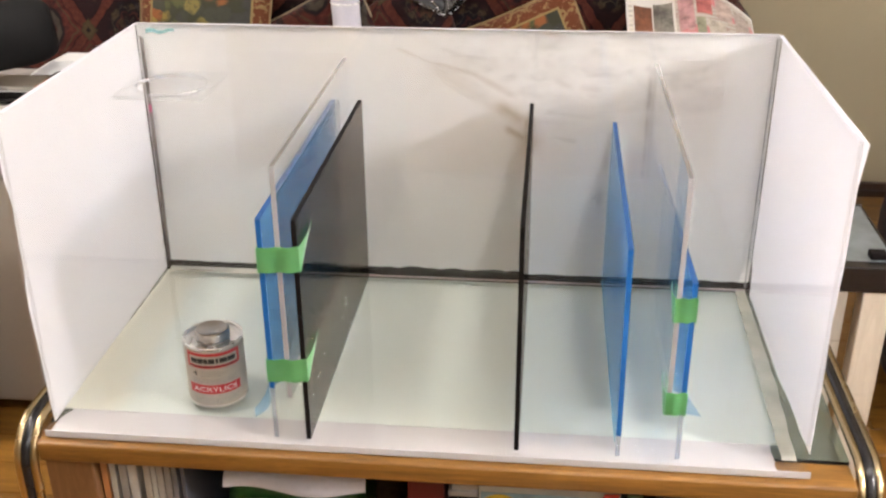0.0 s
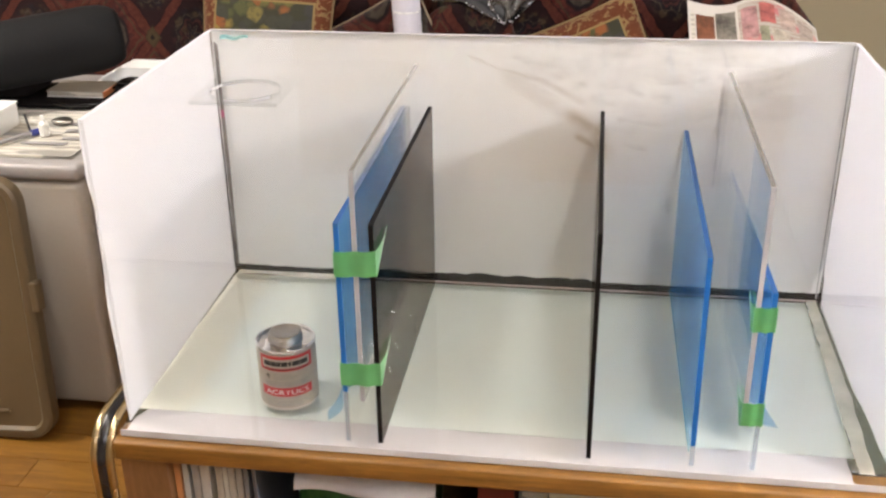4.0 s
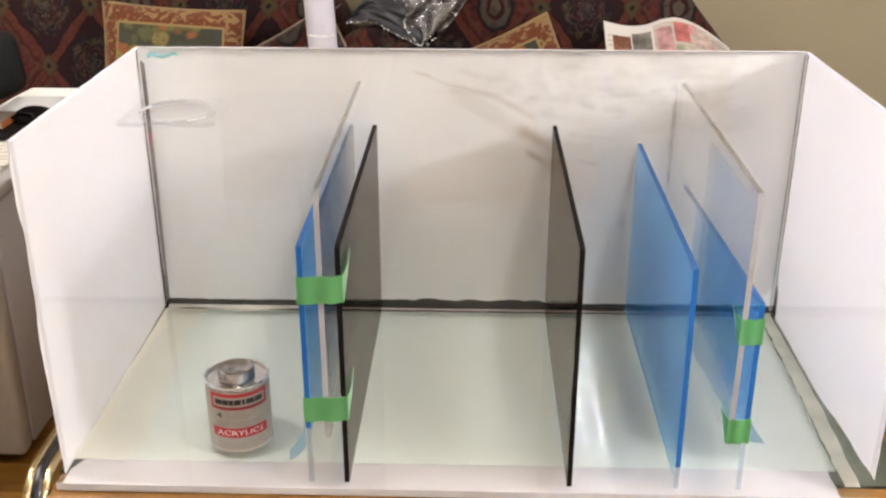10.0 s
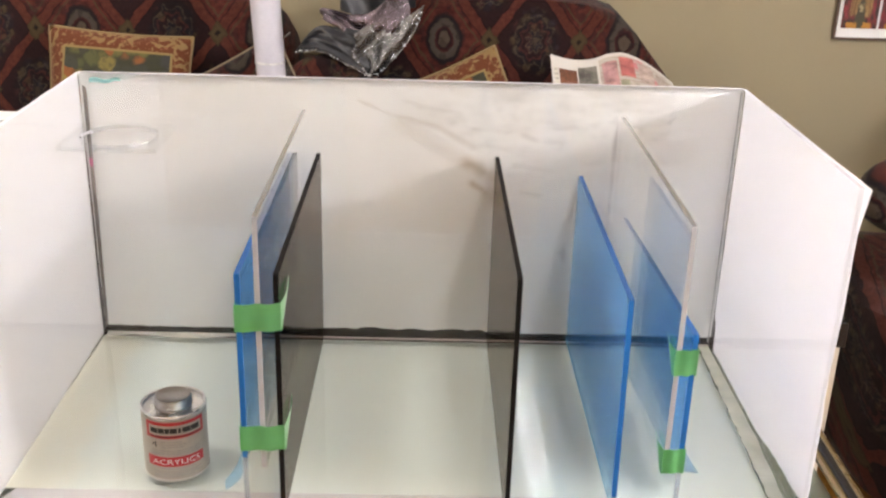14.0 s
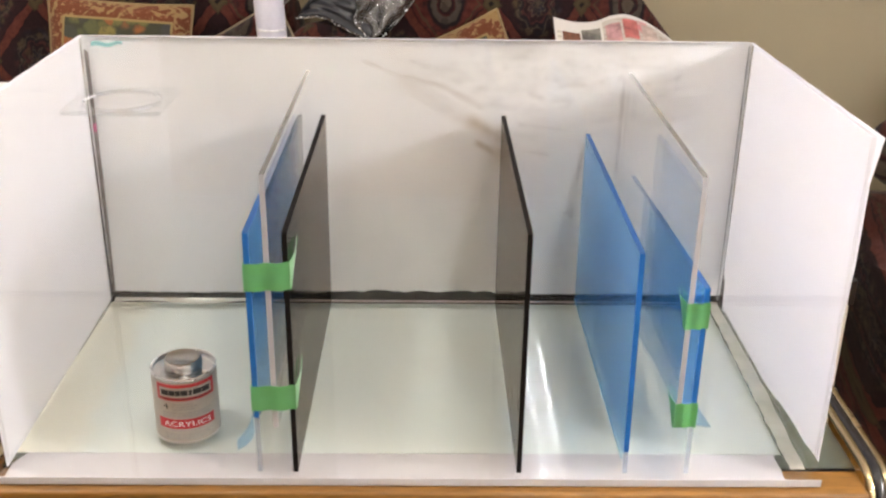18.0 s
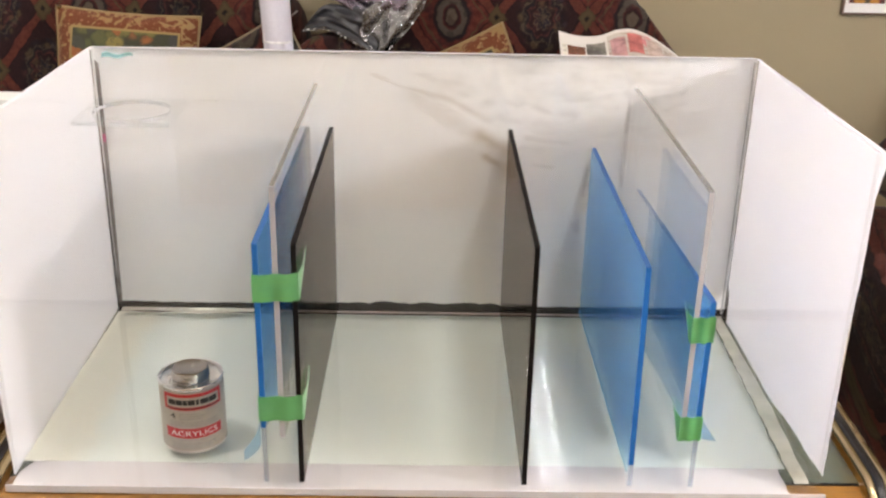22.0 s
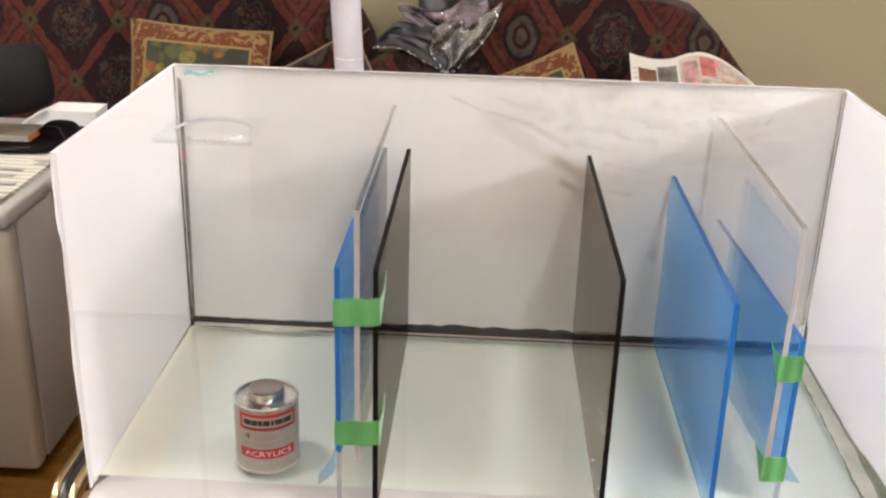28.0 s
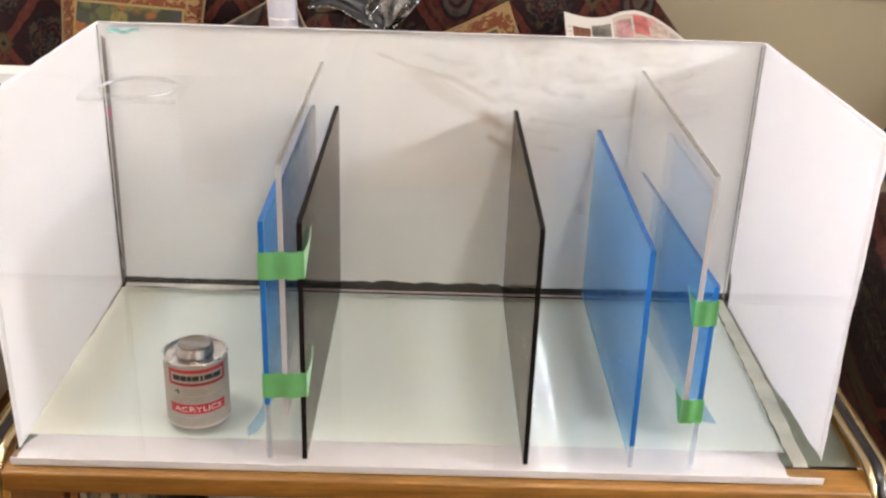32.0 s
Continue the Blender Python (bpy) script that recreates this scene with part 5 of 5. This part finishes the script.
def newspaper_on_sofa():
    t = thing("newspaper", "open colour newspaper draped over the sofa arm", "newspaper")

    def lie(u, v, up=0.0):
        x = 0.826 + 0.335 * u
        top = 0.206 - 0.012 * math.sin(math.pi * min(1, u / 0.45)) + (0.014 * math.sin(math.pi * (u - 0.35) / 0.65 * 0.62) if u > 0.35 else 0) - 0.105 * max(0, u - 0.55) ** 1.4 * 2.4
        return x + 0.01 * v, 1.768 - 0.20 * v - 0.01 * math.sin(7 * u) - up, top - 0.115 * v - 0.02 * math.sin(math.pi * v) * (1 - u)
    part("sheet", skin(lambda u, v: lie(u, v), 40, 14, 0.0008), plain("news_sheet", (0.58, 0.56, 0.53), 0.7, vary=0.06), t, smooth=True)

    def block(name, u0, u1, v0, v1, material, label=""):
        part(name, skin(lambda u, v: lie(u0 + (u1 - u0) * u, v0 + (v1 - v0) * v, 0.0016), 16, 8, 0.0004), material, t, label, True)
    block("photo", 0.06, 0.20, 0.14, 0.95, plain("brown_photo", (0.16, 0.06, 0.03), 0.6, vary=0.7, scale=22), "brown printed photograph")
    block("photo", 0.21, 0.36, 0.10, 0.95, plain("grey_photo", (0.16, 0.15, 0.13), 0.6, vary=0.7, scale=26), "grey printed photograph")
    block("text_column", 0.02, 0.05, 0.14, 0.95, newsprint)
    block("advert", 0.38, 0.99, 0.04, 0.97, advert_print, "pink and red printed adverts")
    for k, (u0, u1, v0, v1, c) in enumerate(((0.40, 0.52, 0.10, 0.55, (0.40, 0.22, 0.22)), (0.54, 0.66, 0.06, 0.34, (0.42, 0.12, 0.11)), (0.53, 0.60, 0.40, 0.80, (0.24, 0.25, 0.17)), (0.62, 0.76, 0.42, 0.75, (0.40, 0.36, 0.30)),
                                             (0.69, 0.82, 0.08, 0.36, (0.42, 0.33, 0.29)), (0.84, 0.96, 0.10, 0.50, (0.36, 0.30, 0.26)), (0.78, 0.92, 0.56, 0.90, (0.38, 0.27, 0.22)))):
        part("coupon", skin(lambda u, v: lie(u0 + (u1 - u0) * u, v0 + (v1 - v0) * v, 0.0030), 8, 5, 0.0003), plain("coupon_ink", c, 0.6, vary=0.5, scale=40, fine=200), t, "small coloured advert", True)


newspaper_on_sofa()


# ---- picture on the wall ----
def build_picture():
    t = thing("framed_picture", "small framed picture with a white mat on the beige wall", "picture")
    x0, z0, w, h = 1.775, 0.175, 0.274, 0.42
    dark = plain("thin_brown_frame", (0.13, 0.085, 0.060), 0.4)
    y = ROOM["y1"]
    for b in ((x0, x0 + w, z0, z0 + 0.006), (x0, x0 + w, z0 + h - 0.006, z0 + h), (x0, x0 + 0.006, z0 + 0.0062, z0 + h - 0.0062), (x0 + w - 0.006, x0 + w, z0 + 0.0062, z0 + h - 0.0062)):
        part("frame_bar", box(b[0], b[1], y - 0.020, y - 0.001, b[2], b[3], 0.0015), dark, t)
    part("mat", box(x0 + 0.0062, x0 + w - 0.0062, y - 0.010, y - 0.004, z0 + 0.0062, z0 + h - 0.0062), card_white, t, "white mat")
    for xa in (x0 + 0.020, x0 + 0.141):
        part("print", box(xa, xa + 0.113, y - 0.0125, y - 0.0102, z0 + 0.035, z0 + h - 0.035), painted(xa + 0.0565, z0 + 0.035), t, "dark print of a lit doorway between red hangings")


def painted(cx, zb):
    """A print: pale ochre hangings between crimson ones, a dark arch, two golden heaps at the foot."""
    m, t = blank("painted_print")
    v = place(t)
    x, y, z = axes(t, v)
    wob = calc(t, "MULTIPLY", calc(t, "SUBTRACT", cloud(t, v, 70.0, 3), 0.5), 0.022)
    off = calc(t, "ADD", calc(t, "ABSOLUTE", calc(t, "SUBTRACT", x, cx)), wob)
    up = calc(t, "ADD", calc(t, "SUBTRACT", z, zb), wob)
    col = ramp(t, cloud(t, place(t, (3, 1, 1)), 40.0, 3), [(0.40, (0.028, 0.014, 0.010)), (0.60, (0.19, 0.018, 0.022)), (0.72, (0.30, 0.030, 0.050))])
    drape = ramp(t, cloud(t, place(t, (9, 1, 0.6)), 24.0, 2), [(0.38, (0.13, 0.052, 0.016)), (0.62, (0.36, 0.22, 0.075))])
    col = mixed(t, calc(t, "MULTIPLY", calc(t, "SUBTRACT", 1.0, step(t, off, 0.030, 0.038)), step(t, up, 0.032, 0.044)), col, drape)
    col = mixed(t, calc(t, "SUBTRACT", 1.0, step(t, calc(t, "ADD", off, calc(t, "MULTIPLY", up, 0.18)), 0.018, 0.027)), col, (0.052, 0.046, 0.022))
    bright = calc(t, "MULTIPLY", calc(t, "SUBTRACT", 1.0, step(t, off, 0.004, 0.009)), step(t, calc(t, "ABSOLUTE", calc(t, "SUBTRACT", up, 0.064)), 0.016, 0.008))
    col = mixed(t, bright, col, (0.34, 0.29, 0.15))
    heap = calc(t, "MULTIPLY", step(t, calc(t, "ABSOLUTE", calc(t, "SUBTRACT", off, 0.024)), 0.018, 0.012), calc(t, "SUBTRACT", 1.0, step(t, up, 0.014, 0.022)))
    col = mixed(t, heap, col, (0.46, 0.21, 0.030))
    return finish(m, t, col, 0.4)


build_picture()


# ---- small refrigerator and what lies on it ----
FX, FY, FZ = -0.448, 0.80, 0.05


def build_fridge():
    f = ROOM["z0"]
    t = thing("small_refrigerator", "small white refrigerator with a rounded cream door", "refrigerator")
    part("body", box(-1.02, FX, FY + 0.056, 1.46, f + 0.025, FZ - 0.035, 0.006), appliance, t, smooth=True)
    part("door", box(-1.02, FX, FY, FY + 0.050, f + 0.020, FZ - 0.038, 0.016, 4), appliance_cream, t, "cream door with rounded edges", True)
    part("door_seal", box(-1.015, FX - 0.006, FY + 0.0505, FY + 0.0555, f + 0.03, FZ - 0.045), plain("grey_rubber", (0.25, 0.24, 0.23), 0.6), t)
    part("top_cap", box(-1.025, FX + 0.004, FY - 0.004, 1.465, FZ - 0.034, FZ, 0.010, 3), appliance, t, "white top cap", True)
    for x in (-0.98, FX - 0.04):
        for y in (FY + 0.07, 1.42):
            part("foot", lathe([(0, f), (0.018, f), (0.018, f + 0.026), (0, f + 0.026)], 14, (x, y)), black_dull, t)


build_fridge()


def fridge_top():
    z = FZ
    t = thing("newspaper", "folded black and white newspaper lying on the refrigerator", "newspaper")
    for i, (x0, x1, y0, y1) in enumerate(((-0.985, -0.470, 0.835, 1.200), (-0.98, -0.478, 0.842, 1.196), (-0.985, -0.474, 0.838, 1.19))):
        part("sheet", skin(lambda u, v, i=i: (x0 + (x1 - x0) * u, y0 + (y1 - y0) * v, z + 0.0016 + i * 0.002 + 0.0014 * math.sin(9 * u + 2 * i) * math.sin(4 * v + i)), 16, 12, 0.0008), newsprint, t, smooth=True)
    for k, (x, y, w, d) in enumerate(((-0.62, 0.90, 0.10, 0.018), (-0.545, 0.935, 0.06, 0.014), (-0.70, 0.95, 0.09, 0.02), (-0.56, 0.985, 0.05, 0.02), (-0.60, 1.03, 0.09, 0.012))):
        part("headline_bar", box(x, x + w, y, y + d, z + 0.0078, z + 0.0084), ink_grey, t)
    t = thing("white_carton", "long white cardboard carton on the newspaper", "box")
    part("carton", box(-0.98, -0.685, 0.915, 1.025, z + 0.0087, z + 0.060, 0.003), card_white, t)
    part("lid_flap", box(-0.982, -0.683, 0.913, 1.027, z + 0.0605, z + 0.0625, 0.0008, 1), card_white, t)
    t = thing("pen", "blue and white capped pen lying on the newspaper", "pen")
    part("barrel", pipe([(-0.660, 0.880, z + 0.014), (-0.618, 0.945, z + 0.015)], 0.0055, 12), ink_grey, t, smooth=True)
    part("cap", pipe([(-0.617, 0.947, z + 0.015), (-0.600, 0.974, z + 0.0155)], 0.0075, 12), plain("blue_cap", (0.03, 0.04, 0.22), 0.35), t, "dark blue cap", True)
    t = thing("glue_bottle", "tiny white dropper bottle on the newspaper", "bottle")
    part("bottle", lathe([(0, z + 0.009), (0.011, z + 0.009), (0.011, z + 0.036), (0.005, z + 0.042), (0.004, z + 0.055), (0, z + 0.056)], 18, (-0.590, 0.955)), card_white, t, smooth=True)
    t = thing("foil_scrap", "crumpled scrap of shiny foil on the newspaper", "foil")
    part("foil", puff(-0.592, 1.035, z + 0.0155, 0.026, 0.018, 0.0075, 2, 0.010, 18, 10, 5), chrome, t)
    t = thing("needle", "thin black needle stuck upright in the newspaper", "needle")
    part("shaft", pipe([(-0.628, 0.965, z + 0.008), (-0.640, 0.972, z + 0.050)], 0.0028, 8), ink_black, t, smooth=True)
    t = thing("white_box", "flat white box on the back of the refrigerator", "box")
    part("carton", slab([(-0.655, z + 0.010), (-0.474, z + 0.010), (-0.474, z + 0.046), (-0.592, z + 0.046), (-0.650, z + 0.018)], "y", 1.372, 1.452), card_white, t)
    part("end_flap", slab([(-0.666, z + 0.004), (-0.594, z + 0.0445), (-0.594, z + 0.0485), (-0.668, z + 0.006)], "y", 1.366, 1.371), card_white, t, "open end flap")
    # the shadow under the carton, put in as a black block
    part("shadow_base", box(-0.650, -0.476, 1.376, 1.450, z + 0.0006, z + 0.0098), black_dull, t, "black filler for the shadow under the box")
    t = thing("cable", "coiled black cable lying on the refrigerator", "cable")
    part("loops", pipe([(-0.640 + 0.018 * k + 0.020 * math.cos(1.9 * k), 1.335 + 0.016 * math.sin(1.9 * k), z + 0.006 + 0.004 * (k % 3)) for k in range(11)], 0.0042, 8), black_dull, t, smooth=True)
    t = thing("book", "cream paperback with an orange spine lying on a black bag", "book")
    part("pages", box(-0.700, -0.562, 1.188, 1.276, z + 0.0250, z + 0.0355), newsprint, t)
    part("cover", box(-0.702, -0.560, 1.186, 1.278, z + 0.0357, z + 0.0375, 0.0006, 1), plain("cream_cover", (0.40, 0.36, 0.30), 0.5), t)
    part("cover", box(-0.702, -0.560, 1.186, 1.278, z + 0.0228, z + 0.0248, 0.0006, 1), card_white, t)
    part("spine", box(-0.5596, -0.5570, 1.186, 1.278, z + 0.0228, z + 0.0375, 0.0006, 1), plain("orange_spine", (0.42, 0.14, 0.05), 0.5), t, "orange spine")
    t = thing("black_pouch", "small soft black pouch lying beside a paperback", "pouch")
    part("pouch", puff(-0.515, 1.265, z + 0.026, 0.040, 0.045, 0.026, 2.6, 0.008, 26, 16), black_dull, t, smooth=True)
    part("strap", pipe([(-0.56, 1.24, z + 0.030), (-0.535, 1.225, z + 0.050), (-0.505, 1.225, z + 0.046), (-0.485, 1.22, z + 0.010)], 0.004, 8), black_gloss, t, "thin strap", True)
    t = thing("black_bag", "flat black cloth bag under a rolled mat", "bag")
    part("bag", puff(-0.735, 1.225, z + 0.0155, 0.245, 0.088, 0.0072, 8, 0.0, 44, 16), black_dull, t, smooth=True)
    part("bag", puff(-0.870, 1.215, z + 0.0560, 0.150, 0.085, 0.0320, 5, 0.004, 40, 20), black_dull, t, "bulging end of the bag", True)
    part("handle", pipe([(-0.66, 1.14, z + 0.022), (-0.62, 1.128, z + 0.020), (-0.57, 1.135, z + 0.022), (-0.54, 1.15, z + 0.022)], 0.004, 8), black_gloss, t, "black strap handle", True)


fridge_top()


def rolled_mat():
    t = thing("rolled_mat", "thick rolled charcoal foam mat lying on the refrigerator", "mat")
    a, b = Vector((-0.520, 1.250, 0.214)), Vector((-1.25, 0.900, 0.127))
    d = (b - a).normalized()
    s = d.cross(Vector((0, 0, 1))).normalized()
    u = s.cross(d).normalized()
    bm = bmesh.new()
    rings = []
    n = 40
    for k, w in ((0.0, 0.62), (0.006, 0.75), (0.020, 0.86), (0.045, 0.95), (0.085, 1.0), (0.5, 1.0), (1.0, 1.0)):
        c = a.lerp(b, k)
        rings.append([bm.verts.new(c + (s * math.cos(2 * math.pi * i / n) + u * math.sin(2 * math.pi * i / n)) * 0.077 * w) for i in range(n)])
    for p, q in zip(rings, rings[1:]):
        for i in range(n):
            bm.faces.new((p[i], p[(i + 1) % n], q[(i + 1) % n], q[i]))
    bm.faces.new(rings[0])
    bm.faces.new(rings[-1])
    part("roll", bm, mat_foam, t, smooth=True)
    turn = []
    for i in range(90):
        k = i / 89
        g = 2 * math.pi * 3.2 * k
        turn.append(a - d * 0.0008 + (s * math.cos(g) + u * math.sin(g)) * (0.008 + 0.038 * k))
    part("spiral_edge", pipe(turn, 0.0010, 6), mat_foam, t, "spiral of the rolled edge", True)
    part("red_strap", pipe([b.lerp(a, 0.36) + (s * math.cos(g) + u * math.sin(g)) * 0.079 for g in [2 * math.pi * k / 24 for k in range(25)]], 0.004, 8), plain("red_webbing", (0.55, 0.02, 0.02), 0.6), t, "thin red strap", True)


rolled_mat()


def bin_lid():
    t = thing("storage_lid", "taupe plastic storage box lid standing against the refrigerator", "lid", at=pose(-0.800, 0.672, ROOM["z0"] + 0.001, -6.5, -2.0, 0))
    hw, hh, r = 0.268, 0.585, 0.055

    def outline(inset):
        pts = []
        for cx, cz, a0 in ((hw - r, r, -90), (hw - r, hh - r, 0), (-hw + r, hh - r, 90), (-hw + r, r, 180)):
            for k in range(7):
                a = radians(a0 + 15 * k)
                pts.append((cx + (r - inset) * math.cos(a), cz + (r - inset) * math.sin(a)))
        return pts
    part("plate", slab(outline(0.010), "y", 0.006, 0.014), lid_plastic, t)
    rim = bmesh.new()
    rows = [[rim.verts.new((p, y, q)) for p, q in outline(i)] for i, y in ((0.0, 0.030), (0.0, 0.002), (0.006, -0.003), (0.020, -0.003), (0.026, 0.004), (0.026, 0.0055))]
    for a, b in zip(rows, rows[1:]):
        for i in range(len(a)):
            rim.faces.new((a[i], a[(i + 1) % len(a)], b[(i + 1) % len(b)], b[i]))
    part("rim", rim, lid_plastic, t, "raised rounded rim", True)
    for z in (0.058, 0.155):
        part("rib", box(-0.20, 0.17 if z < 0.1 else 0.10, 0.001, 0.0058, z, z + 0.010, 0.002), lid_plastic, t, "moulded rib")
    part("latch", box(hw - 0.004, hw + 0.014, -0.004, 0.024, 0.30, 0.365, 0.004), lid_plastic, t, "side latch")
    for k, z in enumerate((0.438, 0.452, 0.466)):
        part("moulded_mark", box(0.120, 0.150, 0.0050, 0.0058, z, z + 0.006, 0.001, 1), plain("dark_mark", (0.08, 0.06, 0.04), 0.6), t)


bin_lid()


# ---- side table and armchair ----
def side_table():
    f = ROOM["z0"]
    t = thing("side_table", "black-framed side table with a glass top and cream legs", "table")
    x0, x1, y0, y1, z = 0.90, 1.286, 0.70, 1.005, -0.063
    part("frame_rail", box(x0, x1, y0, y0 + 0.030, z - 0.052, z, 0.003), black_gloss, t, "black front rail")
    part("frame_rail", box(x0, x1, y1 - 0.012, y1, z - 0.052, z, 0.002), black_gloss, t)
    for xa in (x0, x1 - 0.006):
        part("frame_rail", box(xa, xa + 0.006, y0 + 0.0305, y1 - 0.0125, z - 0.020, z - 0.001, 0.001, 1), black_gloss, t)
    part("glass_top", box(x0 + 0.0065, x1 - 0.0065, y0 + 0.0305, y1 - 0.0125, z - 0.008, z - 0.001), sheet_glass("pale_glass", (0.55, 0.62, 0.64), 0.03, 0.45, (0.50, 0.56, 0.60), 0.06), t, "pale glass top")
    for xa in (x0 + 0.01, x1 - 0.062):
        for ya in (y0 + 0.004, y1 - 0.05):
            part("leg", box(xa, xa + 0.054, ya, ya + 0.040, f, z - 0.053, 0.003), cream_wood, t, "cream wooden leg")
    part("strap_mount", box(x1 - 0.05, x1 - 0.02, y0 + 0.035, y0 + 0.060, z - 0.0009, z + 0.012, 0.002), black_dull, t)


side_table()


def armchair():
    f = ROOM["z0"]
    t = thing("armchair", "dark kilim-upholstered armchair with a rolled arm", "armchair")
    part("seat_base", puff(1.90, 1.05, -0.325, 0.485, 0.31, 0.220, 9, 0.006, 48, 28), kilim, t, smooth=True)
    part("rolled_arm", puff(1.82, 1.00, 0.085, 0.430, 0.100, 0.112, 2.6, 0.004, 48, 28), kilim, t, smooth=True)
    part("arm_panel", puff(1.88, 1.00, -0.06, 0.375, 0.065, 0.13, 6), kilim, t, smooth=True)
    part("backrest", puff(2.30, 1.18, 0.08, 0.11, 0.25, 0.30, 5), kilim, t, smooth=True)
    part("seat_cushion", puff(1.95, 1.22, -0.07, 0.30, 0.14, 0.07, 7), kilim, t, smooth=True)
    for x in (1.50, 2.30):
        for y in (1.0, 1.30):
            part("foot", lathe([(0, f), (0.02, f), (0.025, f + 0.04), (0, f + 0.04)], 14, (x, y)), oak_side, t)


armchair()


# ---- floor planks, last ----
def lay_planks():
    r = ROOM
    floor = bpy.data.objects["floor"]
    rnd = random.Random(4)
    width, gap, top = 0.095, 0.0006, r["z0"]
    meshes = []
    for length in (0.45, 0.60, 0.75):
        bm = box(-length / 2 + gap, length / 2 - gap, -width / 2 + gap, width / 2 - gap, -0.0055, 0.0, 0.0012, 1)
        me = bpy.data.meshes.new("plank")
        bm.to_mesh(me)
        bm.free()
        me.materials.append(parquet_wood)
        meshes.append((length, me))
    rest = bmesh.new()
    y = r["y0"] + width / 2
    while y < r["y1"] - width / 2:
        x = r["x0"] - rnd.uniform(0, 0.3)
        while x < r["x1"]:
            length, me = meshes[rnd.randrange(3)]
            a, b = max(x, r["x0"]), min(x + length, r["x1"])
            near = a >= -1.15 and b <= 2.2 and -0.25 < y < 1.45 and (b < 0.35 or a > 0.55)
            if near and b - a > length - 0.001:
                ob = new("plank", me)
                ob.parent = floor
                ob.location = ((a + b) / 2, y, top)
            elif b - a > 0.02:
                box(a + gap, b - gap, y - width / 2 + gap, y + width / 2 - gap, top - 0.0055, top, 0.0, 1, rest)
            x += length
        y += width
    tagged(part("plank_field", rest, parquet_wood, floor, "planks away from the furniture"), kind="stuff")


lay_planks()
